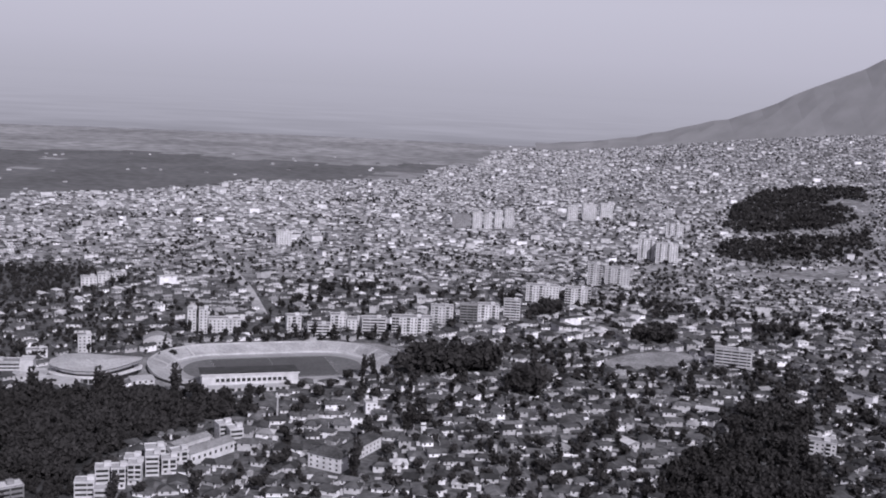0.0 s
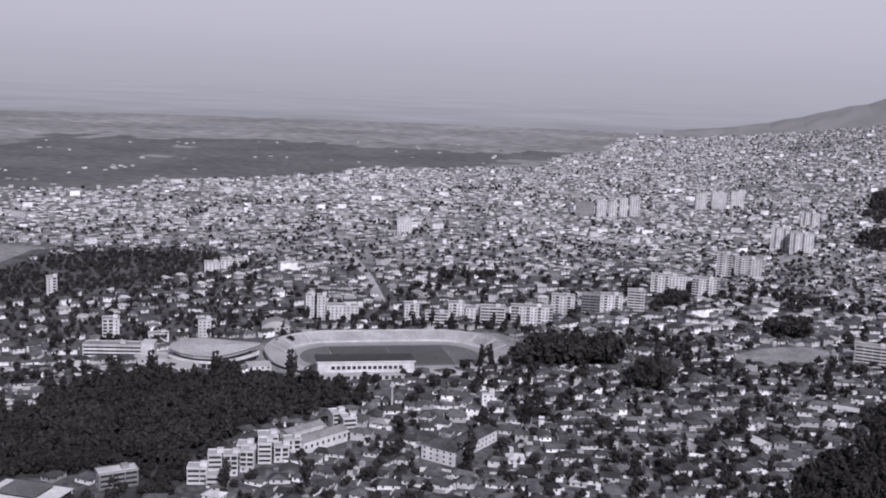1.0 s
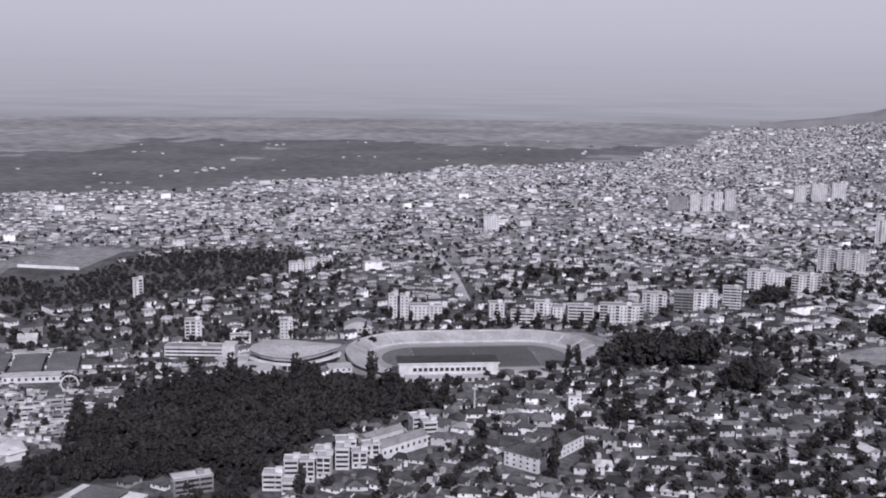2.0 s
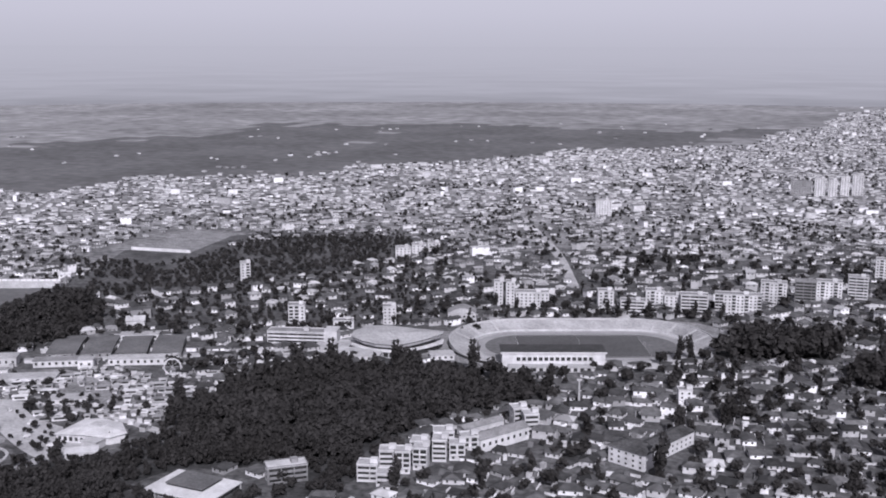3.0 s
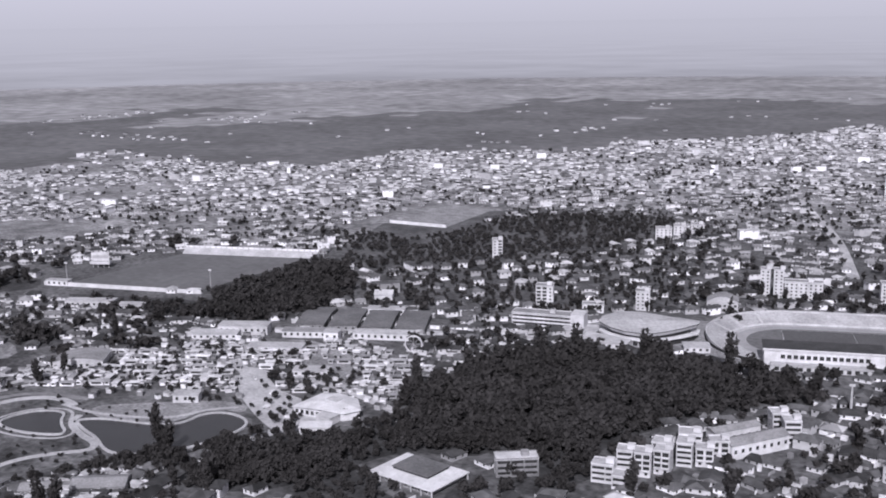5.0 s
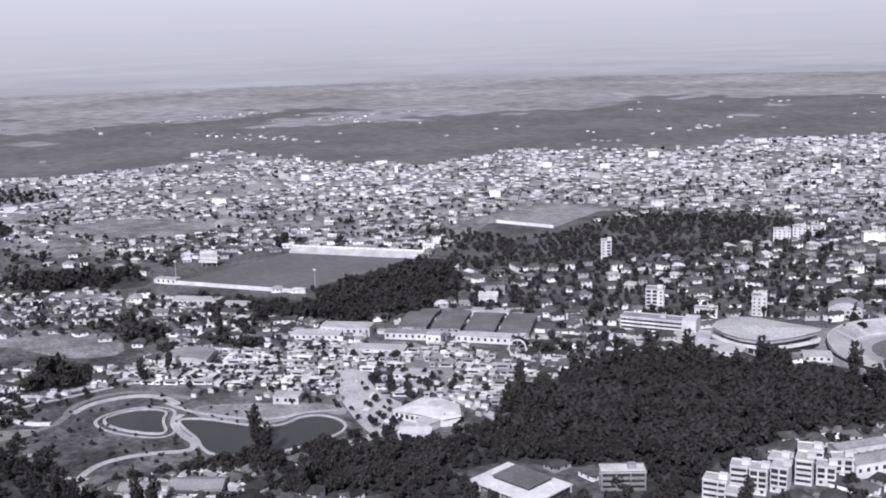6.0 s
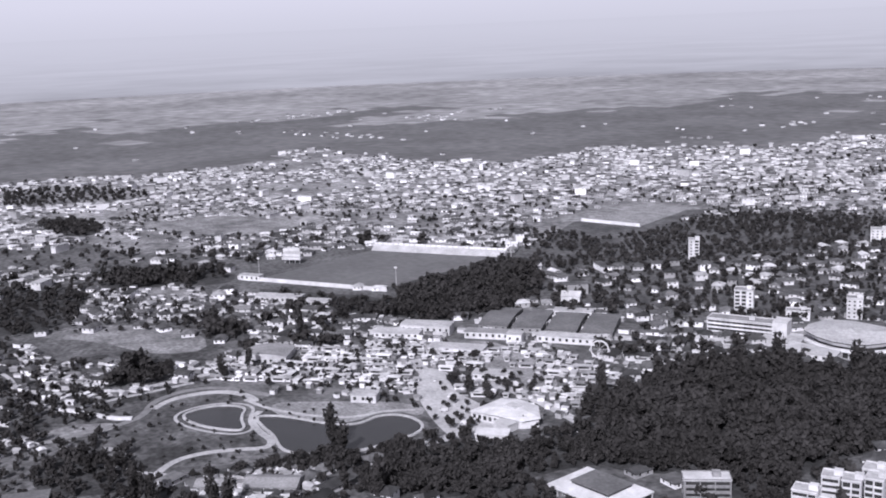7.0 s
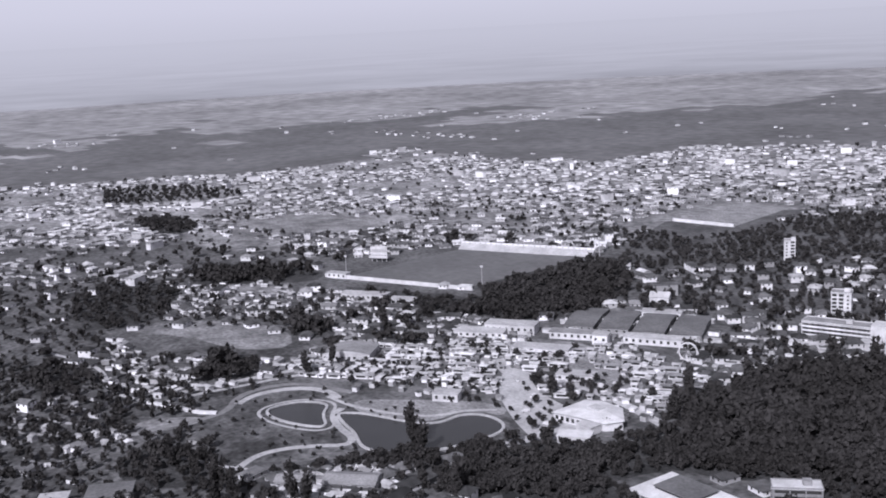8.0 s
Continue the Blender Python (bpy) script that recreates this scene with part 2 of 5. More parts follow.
# ---- far distance ----
def backdrop():
    """A glowing ring where the land ends: painted fields run on to the horizon, shrink with distance and fade into haze
    colour.
    """
    m = bpy.data.materials.new("hazy_distance")
    m.use_nodes = True
    n, l = m.node_tree.nodes, m.node_tree.links
    n.remove(n["Principled BSDF"])
    em, co, sp = n.new("ShaderNodeEmission"), n.new("ShaderNodeNewGeometry"), n.new("ShaderNodeSeparateXYZ")
    l.new(co.outputs["Position"], sp.inputs[0])

    def math_node(op, p, q):
        o = n.new("ShaderNodeMath")
        o.operation = op
        for i, v in enumerate((p, q)):
            if isinstance(v, (int, float)):
                o.inputs[i].default_value = v
            else:
                l.new(v, o.inputs[i])
        return o.outputs[0]
    # how many ring radii away the plain lies that the camera, about 231 m up, sees at this height
    low = math_node('MINIMUM', sp.outputs["Z"], 222.0)
    away = math_node('DIVIDE', 231.0, math_node('SUBTRACT', 231.0, low))
    flat_ = n.new("ShaderNodeVectorMath")
    flat_.operation = 'SCALE'
    xy = n.new("ShaderNodeCombineXYZ")
    l.new(sp.outputs["X"], xy.inputs[0]), l.new(sp.outputs["Y"], xy.inputs[1])
    l.new(xy.outputs[0], flat_.inputs[0]), l.new(away, flat_.inputs["Scale"])
    tx = n.new("ShaderNodeTexNoise")
    tx.inputs["Scale"].default_value, tx.inputs["Detail"].default_value, tx.inputs["Roughness"].default_value = 0.0011, 5, 0.6
    l.new(flat_.outputs[0], tx.inputs["Vector"])
    rp = n.new("ShaderNodeValToRGB")
    e = rp.color_ramp.elements
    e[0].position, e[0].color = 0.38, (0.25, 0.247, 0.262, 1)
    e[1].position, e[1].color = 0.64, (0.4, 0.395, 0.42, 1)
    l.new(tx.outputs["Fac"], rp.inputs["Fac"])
    # haze painted into the glow: fields fade to the horizon colour with height
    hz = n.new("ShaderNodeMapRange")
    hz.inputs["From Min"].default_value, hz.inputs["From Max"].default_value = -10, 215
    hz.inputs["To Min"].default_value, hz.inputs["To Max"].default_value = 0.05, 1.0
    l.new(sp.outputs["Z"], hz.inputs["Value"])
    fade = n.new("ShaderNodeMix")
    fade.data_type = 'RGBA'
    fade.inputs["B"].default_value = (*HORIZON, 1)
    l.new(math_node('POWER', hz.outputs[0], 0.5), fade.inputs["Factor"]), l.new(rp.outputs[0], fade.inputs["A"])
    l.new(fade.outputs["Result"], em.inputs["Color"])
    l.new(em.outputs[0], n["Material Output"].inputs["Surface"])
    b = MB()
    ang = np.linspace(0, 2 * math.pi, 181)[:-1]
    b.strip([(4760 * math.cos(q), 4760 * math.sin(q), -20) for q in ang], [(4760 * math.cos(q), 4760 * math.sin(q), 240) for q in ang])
    single("backdrop", b, [m], "glowing backdrop painted as far plain fading into haze", "distance", "structure")


backdrop()


def mountain():
    """A wooded ridge beyond the town, climbing away to the north-east."""
    b = MB()
    s = np.linspace(0, 1, 46)
    rows = []
    for k in range(9):
        t = k / 8
        r = []
        for q in s:
            x = 60 + 2700 * q
            y = 4560 - 900 * q ** 1.5 - (1 - t) * (250 + 500 * q)
            z = (30 + 1380 * q ** 1.75 + 26 * math.sin(q * 17) * q + 15 * noise.noise((q * 14, t * 3, 2))) * t ** 0.8
            r.append((x, y, max(z, 0) + 12 * noise.noise((q * 30, t * 6, 7)) * t))
        rows.append(r)
    for i in range(8):
        b.strip(rows[i], rows[i + 1], 0, False)
    single("mountain", b, [M_MOUNT], "wooded mountain ridge beyond the town, haze painted into its colour", "mountain", "structure")


mountain()


# ---- sports stadium ----
def oval(a_straight, r, z, n=28):
    """A running-track outline; what stands up is high on the far side and low on the near one."""
    def lift(y):
        q = min(max((y / 62 + 0.75) / 0.9, 0), 1)
        return z * (0.42 + 0.58 * q * q * (3 - 2 * q)) if z > 0.5 else z
    p = []
    for side, start in ((1, -math.pi / 2), (-1, math.pi / 2)):
        for i in range(n + 1):
            q = start + math.pi * i / n
            p.append((side * a_straight + r * math.cos(q), r * math.sin(q), lift(r * math.sin(q))))
    return p


def disc(ring):
    m = MB()
    m.add(ring, [tuple(range(len(ring)))])
    return m


def stadium():
    t = thing("stadium", "oval concrete stadium with terraces round a running track", "stadium", (-196, 790, 0), radians(23))
    S = 43
    steps = 11
    prev = oval(S, 47, 0.0)
    for i in range(steps):
        b = MB()
        r, z = 47 + 1.35 * i, 0.9 + 0.47 * i
        up = oval(S, r, z)
        b.strip(prev, up)
        prev = oval(S, r + 1.35, z)
        b.strip(up, prev)
        part("terrace_step", b, M_TERR, t, "grey concrete terrace step")
    w = MB()
    R = 47 + 1.35 * steps
    w.strip(oval(S, R, 0), oval(S, R, 7.0)), w.strip(oval(S, R, 7.0), oval(S, R + 0.6, 7.0)), w.strip(oval(S, R + 0.6, 7.0), oval(S, R + 0.6, 0))
    part("outer_wall", w, M_CONC, t, "pale concrete rim wall")
    # dark band on the wall paints the shadow under the near-left rim
    d_ = [(x, y) for x, y, z in oval(S, R + 0.66, 0) if y < 12 and x < -30]
    n_ = MB()
    n_.strip([(x, y, 0.6) for x, y in d_], [(x, y, 2.7) for x, y in d_], 0, False)
    part("rim_shadow_band", n_, M_DARK, t, "dark band painting the shadow under the terrace rim")
    k = MB()
    k.strip(oval(S, 46.6, 0), oval(S, 46.6, 1.3)), k.strip(oval(S, 46.6, 1.3), oval(S, 46.95, 1.3)), k.strip(oval(S, 46.95, 1.3), oval(S, 46.95, 0))
    part("parapet", k, M_WHITE, t, "white parapet before the first row")
    part("apron", disc(oval(S, 46.5, 0.03)), M_PAVE, t, "pale gravel apron")
    part("running_track", disc(oval(S, 42, 0.06)), M_TRACK, t, "light cinder running track")
    part("infield", disc(oval(S, 33.5, 0.09)), M_TURF, t, "dark mown turf")
    g = MB()
    g.box(-50, -31, 0.1, 50, 31, 0.13)
    pitch = part("pitch", g, M_PITCH, t, "dark grass football pitch")
    for x0, y0, x1, y1 in ((-50, -31, -49.88, 31), (-0.06, -31, 0.06, 31), (49.88, -31, 50, 31), (-50, -31, 50, -30.88), (-50, 30.88, 50, 31)):
        q = MB()
        q.box(x0, y0, 0.12, x1, y1, 0.15)
        part("touchline", q, M_WHITE, pitch, "white chalk line")
    for x in (-50.5, 50.5):
        q = MB()
        for y in (-3.7, 3.6):
            q.box(x - .06, y, 0.1, x + .06, y + .12, 2.5)
        q.box(x - .06, -3.7, 2.4, x + .06, 3.72, 2.52)
        part("goal", q, M_WHITE, pitch, "white goal frame")
    for q in (0.15, 0.45, 0.8, 1.1, 2.0, 2.4, 2.75):
        s = MB()
        d = Vector((math.cos(q), math.sin(q)))
        e = Vector((-d.y, d.x)) * 0.9
        o = Vector((S if q < 1.57 else -S, 0)) + d * 47.2
        f = o + d * 14.4
        top = 6.1 * min(1, 0.42 + 0.58 * smooth((61 * math.sin(q) / 62 + 0.75) / 0.9))
        s.add([(*(o - e), 1.2), (*(o + e), 1.2), (*(f + e), top), (*(f - e), top), (*(o - e), 0), (*(o + e), 0), (*(f + e), 0), (*(f - e), 0)],
              [(0, 1, 2, 3), (0, 4, 5, 1), (1, 5, 6, 2), (2, 6, 7, 3), (3, 7, 4, 0)])
        part("aisle", s, M_CONC, t, "pale stair aisle")
    return t


stadium()


def grandstand():
    L, D, Hh = 76, 20, 12
    t = thing("grandstand", "white grandstand with a dark flat roof beside the stadium track", "grandstand",
              (-203, 731, 0), radians(22))
    b = MB()
    b.box(-L / 2, -D / 2, 0, L / 2, -D / 2 + 1.0, Hh)
    b.box(-L / 2, -D / 2 + 1, 0, -L / 2 + 0.8, D / 2 - 4, Hh - 1), b.box(L / 2 - 0.8, -D / 2 + 1, 0, L / 2, D / 2 - 4, Hh - 1)
    rear = part("rear_wall", b, M_WHITE, t)
    for i in range(9):
        s = MB()
        s.box(-L / 2 + 0.8, D / 2 - 2 - (i + 1) * 1.7, 0, L / 2 - 0.8, D / 2 - 2 - i * 1.7, 1 + 0.6 * i)
        part("seating_tier", s, M_TERR, t)
    r = MB()
    r.box(-L / 2 - 1, -D / 2 - 0.6, Hh, L / 2 + 1, D / 2 + 2, Hh + 0.6)
    part("roof", r, M_FELT, t, "dark felted flat roof")
    f = MB()
    f.box(-L / 2 - 1.05, -D / 2 - 0.8, Hh - 0.5, L / 2 + 1.05, -D / 2 - 0.6, Hh + 0.8)
    part("fascia", f, M_WHITE, t)
    # dark blocks on the wall stand for openings, inner shade put into their colour
    o = MB()
    o.box(-1.4, -0.12, 0, 1.4, 0.1, 2.6)
    o.box(-1.6, -0.3, -0.3, 1.6, 0.1, 0, 1)
    om = o.mesh("opening", [M_DARK, M_CONC])
    for i in range(14):
        q = part("opening", om, None, rear, "dark square opening")
        q.matrix_basis = Matrix.Translation((-26 + i * 4.1, -D / 2 - 0.06, 6.2))
    p = MB()
    p.box(-0.25, -0.25, 0, 0.25, 0.25, Hh)
    pm = p.mesh("column", [M_CONC])
    for i in range(9):
        q = part("column", pm, None, t)
        q.matrix_basis = Matrix.Translation((-L / 2 + 2 + i * 9, D / 2 + 0.5, 0))
    e = MB()
    e.box(-L / 2 + 4, -D / 2 - 9, 0, L / 2 - 8, -D / 2, 3.4)
    e.box(-L / 2 + 4, -D / 2 - 9.3, 3.4, L / 2 - 8, -D / 2, 3.8, 1)
    annex = part("annex", e, [M_CONC, M_PAVE], t, "low pale annex with a terrace roof")
    for i in range(12):
        q = part("annex_window", om, None, annex)
        q.matrix_basis = Matrix.Translation((-30 + i * 5.0, -D / 2 - 9.06, 0.5))
    return t


grandstand()


# ---- sports hall with a sagging roof ----
def sports_hall():
    """Lens-shaped hall: a wide shallow roof with a white rim, swept up at both tips, over a recessed glazed wall and a podium."""
    t = thing("sports_hall", "sports hall with a sweeping pale roof and white curved rim", "sports hall", (-328, 726, 0), 0)
    corners = [(-35, -14), (-12, -25), (11, -23), (24, -6), (34, 20), (14, 27), (-28, 25)]
    plan = rounded(corners, True, 1)

    def outline(k, z, sag=0.0):
        return [(v.x * k, v.y * k, z + sag * (v.x / 34) ** 2) for v in plan]
    b = MB()
    b.strip(outline(0.88, -1), outline(0.88, 8.4, 2.2))
    part("glazed_wall", b, M_GLASS, t, "dark glazed wall set back under the roof")
    w = MB()
    w.strip(outline(0.87, 4.2), outline(1.06, 4.2)), w.strip(outline(1.06, 4.2), outline(1.06, 5.4)), w.strip(outline(1.06, 5.4), outline(0.87, 5.4))
    part("gallery_slab", w, M_WHITE, t, "white gallery slab round the hall")
    # shade under the slab above is put into this wall's dark colour
    g = MB()
    g.strip(outline(0.98, -1), outline(0.98, 4.2))
    part("base_wall", g, M_DARK, t, "ground floor wall painted dark as shade")
    l = MB()
    l.strip(outline(0.87, 7.6, 2.2), outline(1.0, 7.6, 2.2)), l.strip(outline(1.0, 7.6, 2.2), outline(1.05, 9.8, 2.4))
    part("roof_rim", l, M_WHITE, t, "white leaning roof rim")
    f = MB()
    f.strip(outline(1.03, 9.7, 2.4), outline(1.06, 9.8, 2.4)), f.strip(outline(1.06, 9.8, 2.4), outline(1.06, 10.3, 2.4))
    part("roof_edge_line", f, M_DARK, t, "dark line along the roof edge")
    r = MB()
    rings = [outline(1.06 * k, 10.3 + 1.5 * (1 - k * k), 2.4) for k in (1, 0.8, 0.6, 0.4, 0.2)]
    for i in range(4):
        r.strip(rings[i], rings[i + 1])
    r.add(rings[4], [tuple(range(len(plan)))])
    part("roof", r, M_TERR, t, "pale grey roof")
    for i in range(10):
        c0, c1 = (Vector(corners[0]), Vector(corners[1])) if i < 5 else (Vector(corners[1]), Vector(corners[2]))
        x, y = c0.lerp(c1, (i % 5 + 0.5) / 5)
        q = MB()
        q.box(x - .3, y - .7, 0, x + .3, y + .2, 4.2)
        part("pier", q, M_CONC, t)
    return t


sports_hall()


# ---- blocks ----
def pane_mesh():
    b = MB()
    b.box(-.8, -.08, -.75, .8, .02, -.64), b.box(-.8, -.08, .66, .8, .02, .75)
    b.box(-.8, -.08, -.64, -.7, .02, .66), b.box(.7, -.08, -.64, .8, .02, .66)
    b.box(-.7, -.03, -.64, .7, .02, .66, 1)
    return b.mesh("window", [M_WHITE, M_GLASS])


def balcony_mesh():
    b = MB()
    b.box(-1.7, -1.3, 0, 1.7, 0, 0.18)
    b.box(-1.7, -1.3, 0.18, 1.7, -1.2, 1.05), b.box(-1.7, -1.2, 0.18, -1.6, 0, 1.05), b.box(1.6, -1.2, 0.18, 1.7, 0, 1.05)
    # dark sheet on the wall paints the recess shade behind the balcony
    b.box(-1.65, -0.06, 0.2, 1.65, 0.02, 2.75, 1)
    return b.mesh("balcony", [M_WHITE, M_DARK])


PANE, BALCONY = pane_mesh(), balcony_mesh()


def block(x, y, length, depth, storeys, turn=20.0, balconies=0.0, wall=None, name="apartment_block",
          label="white rendered apartment block with rows of windows", category="building", roof=None, group="", loggia=False):
    """A flat-roofed block; its front looks to the south. balconies: the share of bays that carry one."""
    wall, roof = wall or M_WHITE, roof or M_GRAVEL
    h = storeys * 2.9 + 0.8
    t = thing(name, label, category, (x, y, float(land(x, y))), radians(turn), group)
    b = MB()
    b.box(-length / 2, -depth / 2, -1.5, length / 2, depth / 2, h)
    part("wall", b, wall, t)
    r = MB()
    r.box(-length / 2 - .25, -depth / 2 - .25, h, length / 2 + .25, depth / 2 + .25, h + .25)
    for q in ((-length / 2 - .25, -depth / 2 - .25, length / 2 + .25, -depth / 2), (-length / 2 - .25, depth / 2, length / 2 + .25, depth / 2 + .25),
              (-length / 2 - .25, -depth / 2, -length / 2, depth / 2), (length / 2, -depth / 2, length / 2 + .25, depth / 2)):
        r.box(q[0], q[1], h + .25, q[2], q[3], h + .8, 1)
    top = part("roof", r, [roof, wall], t, "grey felted flat roof with a parapet")
    c = MB()
    c.box(length * .12, -1.5, h + .25, length * .12 + 4, 2.5, h + 2.6)
    part("stair_head", c, wall, top)
    bays = max(2, int(length / 3.6))
    for s in range(storeys):
        z = s * 2.9 + 1.9
        if loggia:
            # dark strip per storey paints shade behind a pale parapet, cut by party walls
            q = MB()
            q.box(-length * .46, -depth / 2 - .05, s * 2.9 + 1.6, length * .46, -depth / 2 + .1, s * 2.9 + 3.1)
            gal = part("gallery", q, M_DARK, t, "dark strip painted as gallery shade")
            q = MB()
            q.box(-length * .47, -depth / 2 - 1.2, s * 2.9 + .5, length * .47, -depth / 2, s * 2.9 + .7)
            q.box(-length * .47, -depth / 2 - 1.2, s * 2.9 + .7, length * .47, -depth / 2 - 1.05, s * 2.9 + 1.6)
            part("parapet", q, wall, gal, "pale balcony parapet")
            for i in range(0, bays + 1, 2):
                q = MB()
                px = min(i / bays, 1) * length * .94 - length * .47
                q.box(px - .2, -depth / 2 - 1.25, s * 2.9 + .4, px + .2, -depth / 2, s * 2.9 + 3.35)
                part("party_wall", q, wall, gal)
        for i in range(0 if loggia else bays):
            px = (i + .5) / bays * length - length / 2
            if balconies and (i * 7 + 3) % 10 < balconies * 10 and s > 0:
                o = part("balcony", BALCONY, None, t)
                o.matrix_basis = Matrix.Translation((px, -depth / 2, s * 2.9 + .6))
            else:
                o = part("window", PANE, None, t)
                o.matrix_basis = Matrix.Translation((px, -depth / 2 - .03, z))
        for side in (-1, 1):
            if s % 2 == 0 or storeys < 6:
                o = part("window", PANE, None, t)
                o.matrix_basis = Matrix.Translation((side * (length / 2 + .03), 0, z)) @ Matrix.Rotation(side * math.pi / 2, 4, 'Z')
    return t


ROW = "apartment blocks behind the stadium"
# towers and slabs behind the stadium, west to east
for x, y, l, d, s, r, bal in [
        (-300, 890, 8, 9, 8, 20, 0), (-290, 894, 8, 9, 8, 20, 0), (-270, 897, 30, 11, 5, 18, 0), (-207, 916, 14, 12, 6, 20, 0.3),
        (-181, 912, 22, 12, 4, 12, 0.5), (-166, 934, 16, 12, 6, 14, 0.2), (-149, 934, 16, 12, 5, 12, 0), (-130, 930, 24, 12, 6, 10, 0.6),
        (-94, 946, 40, 12, 6, 8, 0.4), (-68, 996, 23, 12, 7, 6, 0.3), (-21, 1034, 23, 12, 6, 4, 0.3), (4, 1052, 18, 12, 7, 2, 0.5),
        (38, 1138, 38, 13, 8, 0, 0.2), (80, 1151, 30, 13, 7, -4, 0.4)]:
    block(x, y, l, d, s, r, bal, label="pale rendered apartment block behind the stadium", group=ROW, loggia=bal >= 0.5)
block(-41, 1013, 19, 13, 7, 4, 0.6, M_GREYWALL, label="dark grey apartment block with balconies", group=ROW, loggia=True)
for x, y, l, s in [(108, 1287, 18, 10), (138, 1298, 32, 8), (202, 1540, 25, 11), (230, 1519, 32, 10), (282, 1815, 30, 8)]:
    block(x, y, l, 14, s, -5, 0.2, label="tall pale apartment tower among houses", group="towers on the rising ground")
HI = "white tower blocks"
for x, y, l, s in [(-67, 1795, 16, 10), (-48, 1805, 13, 9), (-30, 1822, 13, 10), (-11, 1839, 17, 11), (109, 1994, 20, 9), (143, 2021, 27, 10), (179, 2049, 25, 10)]:
    block(x, y, l, 15, s, 5, 0, label="white high-rise tower block in the middle distance", group=HI)
block(-95, 1792, 32, 13, 8, 5, 0, M_GREYWALL, label="grey slab block beside white towers")
block(-341, 1470, 22, 14, 7, 14, 0, label="white cube-shaped office block among houses")
block(212, 897, 34, 12, 6, -12, 0.6, label="white terraced hotel with long balconies", loggia=True)
for x, y, l in [(-476, 1072, 17), (-467, 1094, 14), (-455, 1112, 14)]:
    block(x, y, l, 11, 4, 26, 0, label="small white apartment house beside the park", group="white houses by the park")
block(-437, 762, 14, 12, 6, 26, 0.4, label="white six-storey block behind the school")
block(-367, 798, 11, 11, 5, 24, 0, label="narrow white block behind the sports hall")
block(-397, 770, 17, 10, 2, 26, 0, label="low white building behind the sports hall")
block(-576, 902, 10, 9, 6, 35, 0.3, label="slim white tower standing among trees")


# round-backed hall behind the sports hall
def vault_hall(x, y, l, d, h, rise, turn, label):
    t = thing("vaulted_hall", label, "hall", (x, y, 0), radians(turn))
    b = MB()
    b.box(-l / 2, -d / 2, -1, l / 2, d / 2, h)
    part("wall", b, M_CONC, t)
    r = MB()
    arc = [(-l / 2 - .4 + (l + .8) * i / 12, h + rise * math.sin(math.pi * i / 12)) for i in range(13)]
    r.strip([(px, -d / 2 - .5, pz) for px, pz in arc], [(px, d / 2 + .5, pz) for px, pz in arc], 0, False)
    r.add([(px, -d / 2 - .45, pz) for px, pz in arc], [tuple(range(13))], 1), r.add([(px, d / 2 + .45, pz) for px, pz in arc], [tuple(range(13))[::-1]], 1)
    part("roof", r, [M_GRAVEL, M_CONC], t, "arched grey roof")
    n = int(l / 4)
    for i in range(n):
        for z in (2.2, 6.0):
            if z < h - 1:
                o = part("window", PANE, None, t)
                o.matrix_basis = Matrix.Translation(((i + .5) / n * l - l / 2, -d / 2 - .03, z)) @ Matrix.Diagonal((1.5, 1, 1.5, 1))
    return t


vault_hall(-628, 456, 34, 26, 5, 2.2, 40, "low pale hall with a shallow arched roof")
vault_hall(-312, 828, 24, 16, 9, 4.5, 20, "pale hall with an arched roof behind the stadium")


# ---- school by the sports hall ----
def school():
    t = block(-405, 706, 46, 13, 4, 16, 0, label="white four-storey school with long window bands", category="building", name="school")
    for s in range(4):
        b = MB()
        b.box(-22.4, -6.58, s * 2.9 + 1.2, 22.4, -6.5, s * 2.9 + 2.7)
        part("window_band", b, M_GLASS, t, "long dark window band")
        c = MB()
        c.box(-22.8, -7.4, s * 2.9 + 3.1, 22.8, -6.5, s * 2.9 + 3.4)
        part("ledge", c, M_WHITE, t)
    b = MB()
    b.box(23.2, -8, -1, 33, 6, 14.6), b.box(22.9, -8.3, 14.6, 33.3, 6.3, 15.0)
    part("stair_tower", b, M_WHITE, t, "blank white stair tower")
    e = MB()
    e.box(33, -6, -1, 62, 4, 4.2), e.box(32.7, -6.6, 4.2, 62.3, 4.4, 4.7)
    part("link_wing", e, M_WHITE, t, "low white link wing")
    return t


school()


def low_hall(x, y, l, d, h, turn, label, wall=None, roof=None, pitch=0.0, group="", name="hall"):
    """A long low hall with a flat or shallow ridged roof, a fascia and a row of windows."""
    t = thing(name, label, "hall", (x, y, float(land(x, y))), radians(turn), group)
    b = MB()
    b.box(-l / 2, -d / 2, -1, l / 2, d / 2, h)
    part("wall", b, wall or M_WHITE, t)
    r = MB()
    if pitch:
        v = [(-l / 2 - .5, -d / 2 - .6, h), (l / 2 + .5, -d / 2 - .6, h), (l / 2 + .5, d / 2 + .6, h), (-l / 2 - .5, d / 2 + .6, h),
             (-l / 2 - .5, 0, h + pitch), (l / 2 + .5, 0, h + pitch)]
        r.add(v, [(0, 1, 5, 4), (2, 3, 4, 5), (1, 2, 5), (3, 0, 4), (3, 2, 1, 0)])
    else:
        r.box(-l / 2 - .5, -d / 2 - .6, h, l / 2 + .5, d / 2 + .6, h + .5)
    part("roof", r, roof or M_GRAVEL, t)
    n = max(2, int(l / 4.5))
    for i in range(n):
        o = part("window", PANE, None, t)
        o.matrix_basis = Matrix.Translation(((i + .5) / n * l - l / 2, -d / 2 - .03, h * .55)) @ Matrix.Diagonal((1.3, 1, min(1.6, h / 3), 1))
    return t


